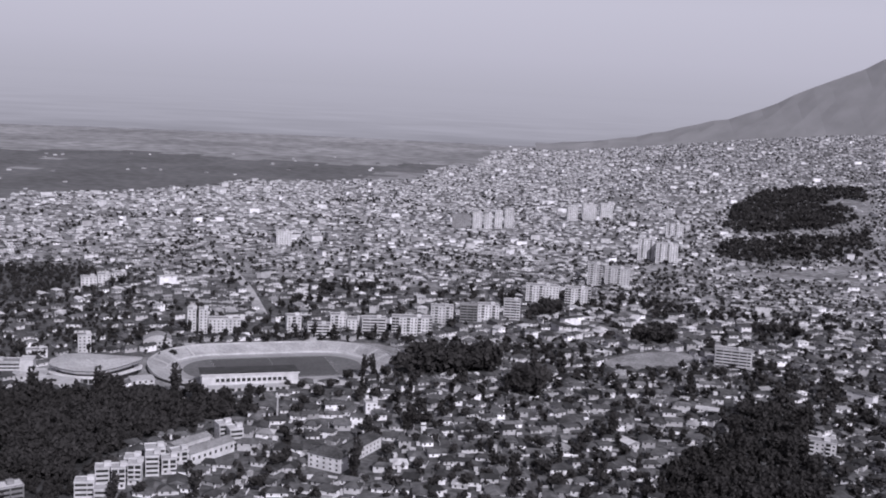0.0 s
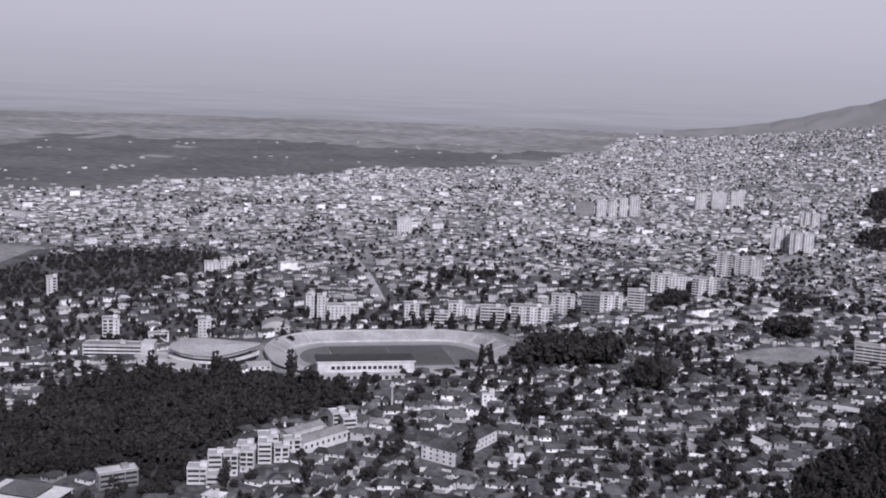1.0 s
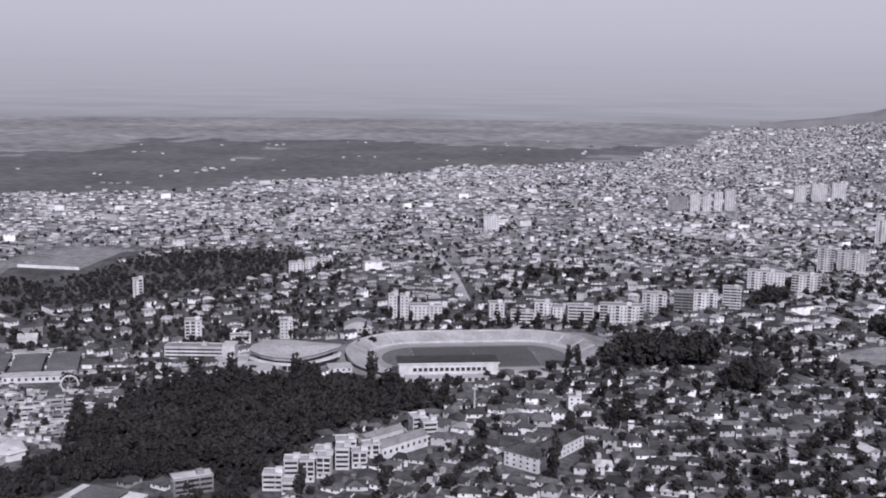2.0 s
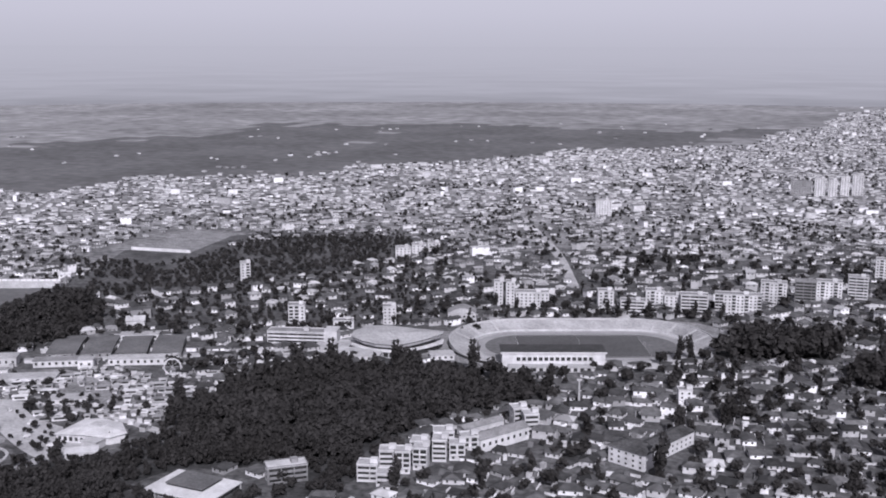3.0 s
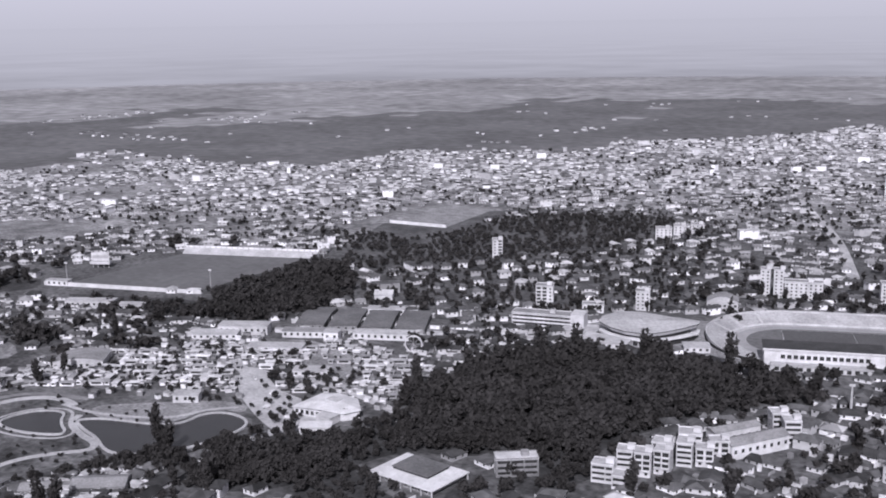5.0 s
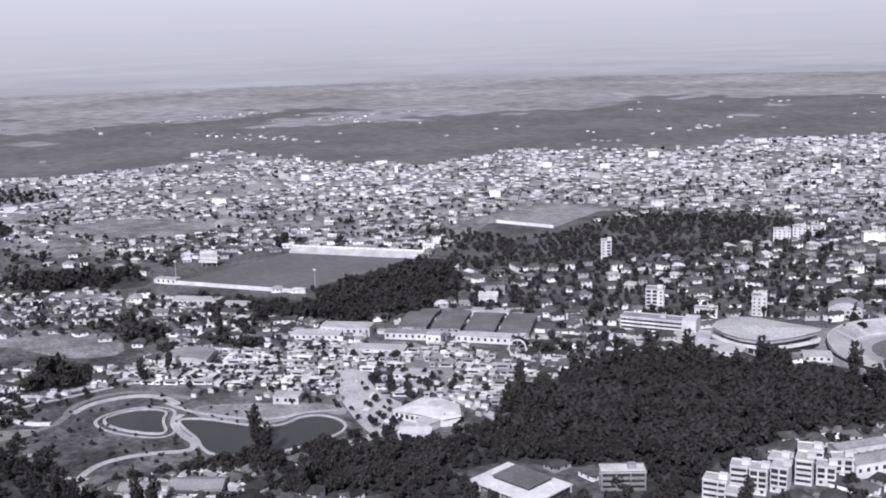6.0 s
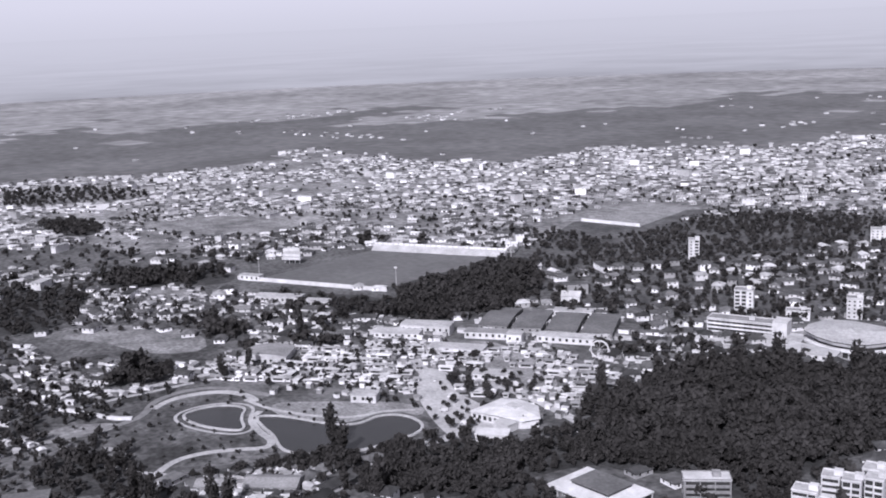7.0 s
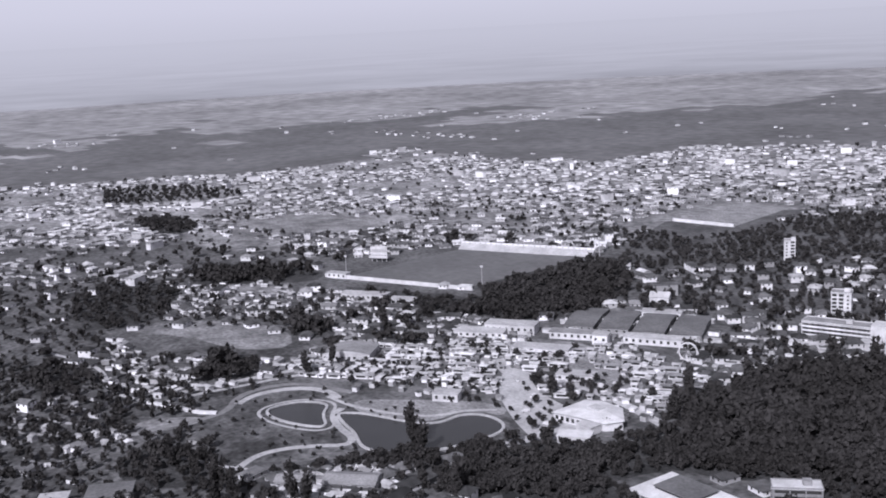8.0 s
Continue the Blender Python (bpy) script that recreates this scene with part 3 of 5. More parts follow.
low_hall(-345, 694, 34, 20, 4.5, 14, "low swimming hall with a pale flat roof", roof=M_CONC)
low_hall(-372, 704, 26, 12, 5, 14, "low white wing between school and sports hall", roof=M_PAVE)
low_hall(-286, 716, 18, 12, 4, 30, "small white ticket hall beside the stadium", roof=M_PAVE)


# ---- near terraced apartments, stepping down the slope ----
NEARB = "stepped white apartments by the wood"
for x, y, l, d, s, r, bal in [(-236, 484, 11, 9, 3, 16, 1.0), (-224, 482, 10, 9, 2, 16, 1.0), (-232, 500, 8, 9, 4, 20, 1.0), (-223, 502, 8, 10, 4, 20, 1.0), (-216, 511, 8, 11, 4, 14, 1.0),
                              (-221, 520, 9, 10, 4, 14, 1.0), (-211, 527, 8, 12, 4, 18, 0.4), (-202, 531, 9, 9, 3, 22, 1.0), (-214, 540, 12, 11, 4, 24, 0.4), (-200, 545, 10, 9, 3, 30, 1.0),
                              (-186, 596, 9, 10, 4, 34, 1.0), (-176, 588, 9, 10, 4, 30, 1.0)]:
    block(x, y, l, d, s, r, bal, M_WHITE, label="pale stepped apartment block with deep balconies", group=NEARB, roof=M_PAVE, loggia=int(x + y) % 2 == 0)
low_hall(-187, 562, 38, 11, 8, 60, "long pale apartment wing with a grey pitched roof", roof=M_GRAVEL, pitch=2.4, name="apartment_wing")
low_hall(-201, 568, 30, 8, 9, 58, "narrow pale apartment wing with a grey pitched roof", roof=M_GRAVEL, pitch=1.8, name="apartment_wing")
block(-277, 466, 22, 10, 3, 40, 0.5, M_GREYWALL, label="grey building with a white roof half hidden by trees", roof=M_WHITE, loggia=True)


def long_villa():
    """Large house with a hipped roof and a long wing behind it."""
    t = thing("large_villa", "large pale villa with a dark hipped roof and long wing", "house", (-106, 562, 0), radians(-22))
    b = MB()
    b.box(-12, -8, -1, 12, 8, 10), b.box(-3, 8, -1, 9, 50, 8.4)
    part("wall", b, M_WHITE, t)
    r = MB()
    v = [(-13, -9, 10), (13, -9, 10), (13, 9, 10), (-13, 9, 10), (-4, 0, 13.6), (4, 0, 13.6)]
    r.add(v, [(0, 1, 5, 4), (1, 2, 5), (2, 3, 4, 5), (3, 0, 4), (3, 2, 1, 0)])
    v = [(-4, 8, 8.4), (10, 8, 8.4), (10, 51, 8.4), (-4, 51, 8.4), (3, 8, 11.6), (3, 46, 11.6)]
    r.add(v, [(0, 1, 4), (1, 2, 5, 4), (2, 3, 5), (3, 0, 4, 5), (3, 2, 1, 0)])
    part("roof", r, M_ROOF, t, "dark tiled hipped roof")
    for s in range(3):
        for i in range(5):
            o = part("window", PANE, None, t)
            o.matrix_basis = Matrix.Translation((-9.6 + i * 4.8, -8.03, 1.9 + s * 3))
        for i in range(8):
            if s < 2:
                o = part("window", PANE, None, t)
                o.matrix_basis = Matrix.Translation((9.03, 12 + i * 4.8, 2.2 + s * 3)) @ Matrix.Rotation(math.pi / 2, 4, 'Z')
    return t


long_villa()
block(227, 655, 22, 12, 4, -14, 0.3, label="white house on the edge of the dark wood")
block(-97, 680, 9, 8, 3, 20, 0, label="narrow white house above the roofs")


# ---- market hall with a raised roof slab ----
def market_hall():
    t = thing("market_hall", "square hall with a white roof and raised grey lantern", "hall", (-314, 432, 0), radians(-3))
    b = MB()
    b.box(-18, -12.5, -1, 18, 12.5, 3.6)
    part("wall", b, M_GREYWALL, t)
    r = MB()
    r.box(-21, -15, 3.6, 21, 15, 4.2)
    roof = part("roof", r, M_WHITE, t, "white flat roof slab with wide eaves")
    l = MB()
    l.box(-13, -5, 4.2, 10, 12, 5.4), l.box(-13.6, -5.6, 5.4, 10.6, 12.6, 5.8, 1)
    part("lantern", l, [M_DARK, M_SHED], roof, "raised grey roof lantern with a dark edge")
    c = MB()
    c.box(-.3, -.3, -1, .3, .3, 3.6)
    cm = c.mesh("column", [M_CONC])
    for i in range(7):
        for yy in (-14.3, 14.3):
            o = part("column", cm, None, t)
            o.matrix_basis = Matrix.Translation((-20.4 + i * 6.8, yy, 0))
    for i in range(8):
        o = part("window", PANE, None, t)
        o.matrix_basis = Matrix.Translation((-15.5 + i * 4.4, -12.53, 2.0)) @ Matrix.Diagonal((1.6, 1, 1.5, 1))
    return t


market_hall()


def expo_hall():
    """Exhibition hall with a folded white roof on a seven-sided plan."""
    t = thing("exhibition_hall", "white exhibition hall with a folded pale roof", "hall", (-417, 482, 0), 0)
    b = MB()
    pts = [(-17, -17), (2, -14), (16, -10), (22, -2), (6, 14), (-8, 13), (-18, 10)]
    b.prism(pts, -1, 4.6)
    part("wall", b, M_WHITE, t)
    r = MB()
    o = [(px * 1.07, py * 1.07, 4.6 + 1.1 * (i % 2)) for i, (px, py) in enumerate(pts)]
    i_ = [(px * .4, py * .4 + 1, 7.0) for px, py in pts]
    r.strip(o, i_), r.add(i_, [tuple(range(7))]), r.add(o, [tuple(range(7))[::-1]])
    roof = part("roof", r, M_WHITE, t, "white folded roof")
    v = MB()
    v.box(-4, -3, 7.0, 4, 4, 7.7)
    part("vent", v, M_CONC, roof)
    f = MB()
    f.box(4, -20, -1, 15, -12, 4.4), f.box(3.6, -20.4, 4.4, 15.4, -12, 4.8)
    part("porch", f, M_WHITE, t)
    for k in range(5):
        q = part("window", PANE, None, t)
        q.matrix_basis = Matrix.Translation((-14.5 + k * 3.6, -16.66 + k * .57, 2.4)) @ Matrix.Rotation(0.157, 4, 'Z') @ Matrix.Diagonal((1.5, 1, 1.9, 1))
    return t


expo_hall()

# ---- fair ground: halls, sheds and pavilions ----
PLAZA = [(-529, 512), (-511, 518), (-479, 493), (-442, 485), (-415, 484), (-400, 467), (-407, 450), (-421, 437), (-444, 446), (-475, 463), (-497, 478)]
YARD = [(-554, 559), (-538, 589), (-474, 572), (-426, 538), (-444, 523), (-495, 539)]
patch("fair_ground", [(-640, 395), (-625, 450), (-600, 530), (-560, 575), (-480, 610), (-430, 590), (-395, 520), (-385, 470), (-430, 440), (-455, 455), (-520, 430), (-575, 400)],
      0.02, M_TROD, "pale trodden ground between exhibition pavilions")
EX = "exhibition halls"
low_hall(-588, 572, 38, 13, 7, 30, "long white exhibition hall on the fair ground", roof=M_PAVE, group=EX)
low_hall(-541, 592, 38, 10, 5, 30, "long white exhibition hall on the fair ground", roof=M_GRAVEL, group=EX)
low_hall(-598, 552, 34, 14, 4, 34, "wedge-shaped pale exhibition hall", roof=M_CONC, group=EX)
low_hall(-490, 618, 44, 10, 5, 26, "long white exhibition hall with many windows", roof=M_PAVE, group=EX)
low_hall(-519, 594, 11, 9, 7, 28, "white entrance pavilion of the fair", roof=M_PAVE, group=EX)
low_hall(-535, 552, 40, 12, 4, 28, "low white covered stalls", roof=M_PAVE, group=EX)
for k in range(4):
    low_hall(-566 + k * 24, 628 + k * 11, 22, 52, 4, 30, "factory shed with a long grey ridged roof", M_GREYWALL, M_SHED, 1.6, "factory sheds", "factory_shed")
low_hall(-556, 700, 15, 11, 8, 30, "white gabled works building", roof=M_CONC, pitch=3.5)
low_hall(-532, 674, 30, 9, 5, 28, "low white works building", roof=M_PAVE)
low_hall(-756, 556, 42, 10, 6, 30, "long white clubhouse beside the field", roof=M_PAVE)
low_hall(-719, 569, 22, 9, 5, 30, "low white clubhouse annex", roof=M_PAVE)
low_hall(-506, 445, 16, 9, 5, 34, "white lakeside pavilion with a flat roof", roof=M_PAVE)
low_hall(-403, 451, 18, 9, 4, 36, "small pavilion with a white flat roof", roof=M_WHITE)
low_hall(-476, 526, 24, 10, 4, 30, "low white pavilion with a flat roof", roof=M_PAVE)
low_hall(-512, 236, 22, 16, 5, 60, "flat-roofed building with a white parapet", M_GREYWALL, M_SHED)
low_hall(-524, 212, 14, 10, 5, 60, "small flat-roofed building with a white parapet", roof=M_PAVE)
low_hall(-440, 332, 27, 15, 4, 40, "pale workshop with a ridged roof", M_GREYWALL, M_GRAVEL, 2.2)
low_hall(-462, 312, 18, 11, 3.5, 40, "pale workshop with a ridged roof", M_GREYWALL, M_GRAVEL, 1.8)

prand = random.Random(5)
kiosks = []
for w, d, h in ((5, 3.4, 2.4), (9.5, 3.4, 2.6), (3.2, 3, 2.4)):
    t = thing("kiosk", "small white fair kiosk with a flat roof", "kiosk", (0, 0, 0), 0, "fair kiosks")
    b = MB()
    b.box(-w / 2, -d / 2, -.5, w / 2, d / 2, h)
    part("wall", b, M_WALL, t)
    r = MB()
    r.box(-w / 2 - .6, -d / 2 - .8, h, w / 2 + .6, d / 2 + .5, h + .25)
    part("roof", r, M_KIOSK, t, "pale sheet roof")
    f = MB()
    f.box(-w * .35, -d / 2 - .05, .9, w * .35, -d / 2 + .1, 2.1)
    part("hatch", f, M_DARK, t, "dark serving hatch")
    kiosks.append(t)
placed, used = [(-418, 483), (-504, 444), (-476, 526), (-628, 456)], 0
tries = 0
while used < 200 and tries < 9000:
    tries += 1
    x, y = prand.uniform(-640, -400), prand.uniform(400, 590)
    if not ((x + 640) * 0.55 + 395 < y < (x + 640) * 0.9 + 470) or y < 430 + (x + 520) * 0.2:
        continue
    # rows along the slope, with lanes between them
    u_, v_ = x * math.cos(0.58) + y * math.sin(0.58), y * math.cos(0.58) - x * math.sin(0.58)
    v_ = round(v_ / 11.5) * 11.5 + prand.uniform(-1.6, 1.6)
    x, y = u_ * math.cos(0.58) - v_ * math.sin(0.58), u_ * math.sin(0.58) + v_ * math.cos(0.58)
    if inside(x, y, PLAZA) or inside(x, y, YARD) and prand.random() < 0.75:
        continue
    if any(math.hypot(x - q[0], y - q[1]) < 11 for q in ((-535, 514), (-512, 503), (-490, 494), (-475, 482), (-463, 468), (-500, 514), (-470, 520), (-445, 517), (-446, 598))):
        continue
    if min(math.hypot(x - q[0], (y - q[1])) for q in placed[:4]) < 26 or any(math.hypot(x - q[0], y - q[1]) < 6.2 for q in placed[4:]):
        continue
    placed.append((x, y))
    m = Matrix.Translation((x, y, 0)) @ Matrix.Rotation(radians(33 + prand.choice((0, 0, 0, 90)) + prand.uniform(-6, 6)), 4, 'Z')
    if used < 3:
        kiosks[used].matrix_basis = m
    else:
        copy_thing(kiosks[prand.randrange(3)], m)
    used += 1

# ---- lakes and park paths ----
LAKE1 = [(-570, 354), (-573, 367), (-568, 381), (-552, 390), (-539, 376), (-518, 367), (-531, 358), (-552, 352)]
LAKE2 = [(-535, 383), (-526, 393), (-510, 399), (-490, 405), (-479, 413), (-477, 422), (-479, 432), (-473, 441), (-461, 444), (-447, 440), (-440, 430),
         (-441, 412), (-443, 397), (-449, 384), (-459, 372), (-472, 364), (-483, 365), (-499, 373), (-514, 376)]
for pts, lab in ((LAKE1, "small still park lake with a pale rim"), (LAKE2, "large still park lake with a pale rim")):
    p = rounded(pts, True)
    t = thing("park_lake", lab, "lake", (0, 0, 0), kind="structure")
    w = MB()
    w.add([(v.x, v.y, 0.12) for v in p], [tuple(range(len(p)))])
    part("water", w, M_WATER, t)
    part("rim", ribbon(pts, 1.7, 0, 0.8, True), M_PAVE, t, "pale stone rim")
    if pts is LAKE1:
        part("shore_path", ribbon(pts, 2.0, 0, 0.1, True, 5.0), M_PAVE, t, "pale gravel path")


def way(name, pts, width, material, label, z=0.09):
    single(name, ribbon(pts, width, 0, z), [material], label, "path", "structure")


way("path", [(-500, 298), (-511, 316), (-509, 332), (-499, 348), (-487, 360), (-494, 369), (-512, 371), (-535, 380), (-540, 391)], 4.5, M_PAVE, "pale promenade between the lakes", 0.16)
way("path", [(-566, 397), (-540, 397), (-518, 404), (-500, 412), (-487, 424), (-484, 440), (-470, 454)], 3, M_PAVE, "pale park path along the lake")
way("park_wall", [(-639, 310), (-617, 318), (-597, 324), (-588, 332)], 2.5, M_WHITE, "broad white park wall beside the road", 1.6)
way("path", [(-648, 232), (-606, 257), (-582, 275)], 3, M_TROD2, "pale park path")
way("embankment", [(-641, 325), (-640, 344), (-635, 362), (-633, 382), (-627, 409)], 1.6, M_PAVE, "low pale wall along the railway bank", 1.4)
way("embankment", [(-631, 318), (-630, 344), (-625, 362), (-622, 382), (-615, 409)], 1.2, M_PAVE, "low pale wall along the railway bank", 1.0)
way("road", [(-592, 277), (-589, 305), (-585, 320), (-588, 340), (-608, 356), (-612, 380), (-600, 400), (-560, 412)], 5, M_ROAD, "worn park road", 0.12)
way("road", [(-545, 520), (-524, 508), (-482, 491), (-463, 468), (-441, 456), (-419, 458), (-425, 425), (-437, 394)], 9, M_PAVE, "broad pale avenue through the fair ground", 0.13)
way("road", [(-524, 508), (-470, 520), (-420, 512), (-380, 500)], 7, M_PAVE, "pale road past the exhibition hall", 0.11)
way("road", [(-640, 470), (-560, 520), (-470, 560), (-400, 590)], 6, M_TROD2, "pale road along the fair ground", 0.1)

# ---- second ground: football field with stands ----
def football_ground():
    t = thing("football_ground", "dark grass football ground between white stands", "sports ground", (0, 0, 0), kind="structure")
    m = MB()
    m.add([(x, y, 0.06) for x, y in ((-846, 590), (-722, 650), (-728, 795), (-860, 742))], [(0, 1, 2, 3)])
    part("turf", m, M_TURF2, t, "even mid-grey turf")
    return t


football_ground()


def stand(x, y, l, d, h, turn, label):
    t = thing("spectator_stand", label, "stand", (x, y, 0), radians(turn))
    n = 4
    for i in range(n):
        b = MB()
        b.box(-l / 2, -d / 2 + i * d / n, -.5, l / 2, -d / 2 + (i + 1) * d / n, h * (i + 1) / n)
        part("terrace_step", b, M_CONC, t, "pale stepped bench")
    w = MB()
    w.box(-l / 2, d / 2, -.5, l / 2, d / 2 + .5, h + 2)
    part("rear_wall", w, M_WHITE, t)
    p = MB()
    p.box(-.2, -.3, 0, .2, 0, h + 1.9)
    pm = p.mesh("pilaster", [M_GREYWALL])
    k = int(l / 6)
    for i in range(k):
        o = part("pilaster", pm, None, t)
        o.matrix_basis = Matrix.Translation(((i + .5) / k * l - l / 2, d / 2, 0))
    return t


stand(-795, 775, 146, 9, 5, 22.5, "long white stand with pilasters behind the field")
stand(-786, 610, 160, 3, 1.6, 200, "low white wall with benches before the field")
low_hall(-848, 588, 22, 7, 5, 20, "white clubhouse at the corner of the field", roof=M_PAVE)


def scoreboard():
    t = thing("scoreboard", "large white scoreboard on posts beside the field", "scoreboard", (-877, 655, 0), radians(30))
    b = MB()
    b.box(-9, -.6, 7, 9, .6, 15)
    part("panel", b, M_WHITE, t)
    f = MB()
    f.box(-10, -3, 4, 10, 3, 6.4)
    part("cabin", f, M_WHITE, t)
    p = MB()
    p.box(-.3, -.3, 0, .3, .3, 7)
    pm = p.mesh("post", [M_METAL])
    for x in (-8, -3, 3, 8):
        o = part("post", pm, None, t)
        o.matrix_basis = Matrix.Translation((x, 0, 0))
    g = MB()
    g.box(-8, -.7, 9.5, 8, -.6, 12.5)
    part("display", g, M_METAL, t, "grey result panel")
    return t


scoreboard()


def light_mast(x, y, h, label, group):
    t = thing("floodlight_mast", label, "floodlight", (x, y, float(land(x, y))), radians(30), group)
    m = MB()
    ring = lambda r, z: [(r * math.cos(q), r * math.sin(q), z) for q in np.linspace(0, 2 * math.pi, 9)[:-1]]
    m.strip(ring(.45, -1), ring(.2, h))
    part("mast", m, M_METAL, t)
    b = MB()
    b.box(-1.3, -.3, h, 1.3, .3, h + 1.5)
    part("lamp_panel", b, M_WHITE, t, "white panel of lamps")


for x, y in ((-722, 806), (-716, 652), (-868, 752), (-853, 600)):
    light_mast(x, y, 17, "slim floodlight mast at the football field corner", "floodlights")

# open fields
patch("parkland", [(-1000, 470), (-880, 545), (-740, 470), (-640, 440), (-610, 400), (-585, 400), (-520, 415), (-455, 450), (-432, 430), (-440, 380), (-450, 300), (-520, 190), (-700, 130), (-1100, 250)],
      0.008, M_MEADOW, "rough park meadow with worn pale patches", smooth_times=1)
patch("open_field", [(-1206, 660), (-1214, 735), (-1175, 785), (-1097, 799), (-1036, 785), (-1031, 737), (-1104, 671)], 0.12, M_FIELD, "pale bare field among the western houses", smooth_times=1)
patch("sports_field", [(-787, 998), (-715, 1006), (-735, 1138), (-802, 1124)], 0.05, M_TROD2, "pale bare sports field", smooth_times=0)
stand(-751, 1000, 76, 3, 1.6, 186.5, "low white wall with benches before the bare field")
patch("open_field", [(-830, 365), (-817, 402), (-804, 427), (-762, 454), (-715, 458), (-680, 439), (-692, 415), (-719, 403), (-763, 398)], 0.05, M_FIELD, "pale dry meadow", smooth_times=1)
patch("open_field", [(-678, 468), (-692, 485), (-680, 495), (-652, 488), (-655, 473)], 0.09, M_TROD2, "pale trodden field", smooth_times=1)
patch("open_field", [(-895, 483), (-900, 511), (-880, 526), (-833, 533), (-809, 514), (-831, 509), (-854, 479)], 0.1, M_FIELD, "pale dry meadow among trees", smooth_times=1)
patch("open_field", [(85, 885), (130, 938), (182, 952), (180, 912), (144, 872), (96, 859)], 0.05, M_TROD2, "pale bare playing field among houses")
patch("forecourt", [(-300, 700), (-250, 690), (-170, 725), (-100, 790), (-70, 850), (-90, 880), (-130, 905), (-270, 870), (-310, 780), (-380, 760), (-400, 690)],
      0.02, M_TROD2, "pale forecourt round the stadium", smooth_times=1)
patch("open_field", [(-600, 279), (-613, 298), (-584, 330), (-580, 300)], 0.05, M_FIELD, "pale mown strip beside the park road")
patch("promenade", [(-530, 393), (-510, 401), (-490, 408), (-482, 418), (-484, 434), (-474, 446), (-459, 449), (-470, 462), (-490, 455), (-510, 440), (-530, 422), (-548, 405)], 0.05, M_TROD2, "pale paved strip between the lake and the stalls", smooth_times=1)
patch("plaza", PLAZA, 0.06, M_PAVE, "pale paved plaza before the exhibition hall")
patch("car_park", YARD, 0.06, M_TROD2, "pale paved yard between exhibition halls")
patch("open_field", [(-1228, 676), (-1205, 735), (-1118, 728), (-1095, 645), (-1112, 580)], 0.05, M_FIELD, "pale dry field at the town edge", smooth_times=1)
way("terrace", [(-594, 349), (-603, 368), (-594, 394), (-572, 403), (-556, 399)], 5, M_PAVE, "bright stepped terrace above the small lake", 0.5)
way("path", [(-690, 230), (-640, 262), (-592, 277)], 3, M_PAVE, "pale winding park path")
way("path", [(-760, 330), (-700, 345), (-655, 390), (-640, 430)], 4, M_PAVE, "pale path along the meadow")
way("path", [(-820, 300), (-740, 320), (-680, 300), (-640, 311)], 3, M_PAVE, "pale winding park path")
way("path", [(-450, 340), (-470, 325), (-500, 300), (-540, 285)], 3, M_PAVE, "pale winding park path")
way("avenue", [(-440, 1400), (-368, 1259), (-317, 1154), (-282, 1063), (-255, 990)], 11, M_PAVE, "pale straight avenue through the town", 0.15)
way("street", [(-420, 735), (-330, 690), (-300, 700)], 7, M_PAVE, "pale street past the school", 0.12)


def mast(x, y, h, label):
    t = thing("mast", label, "mast", (x, y, 0), radians(20))
    for i, (r0, r1) in enumerate(((0.9, 0.7), (0.7, 0.45))):
        m = MB()
        ring = lambda r, z: [(r * math.cos(q), r * math.sin(q), z) for q in np.linspace(0, 2 * math.pi, 9)[:-1]]
        m.strip(ring(r0, h * 0.5 * i - (1 if i == 0 else 0)), ring(r1, h * 0.5 * (i + 1)))
        part("shaft", m, M_CONC, t)
    m = MB()
    m.box(-1.6, -.5, h, 1.6, .5, h + 1.2)
    part("head", m, M_CONC, t)


mast(-160, 645, 18, "slim pale mast rising above the houses")


def canopy(x, y):
    """White roof on one post."""
    t = thing("canopy", "white canopy on a single post among trees", "canopy", (x, y, 0), radians(-15))
    m = MB()
    m.box(-.6, -.6, -1, .6, .6, 9)
    part("post", m, M_WHITE, t)
    m = MB()
    m.box(-9, -4, 9, 9, 4, 10)
    part("roof", m, M_WHITE, t)


canopy(160, 725)


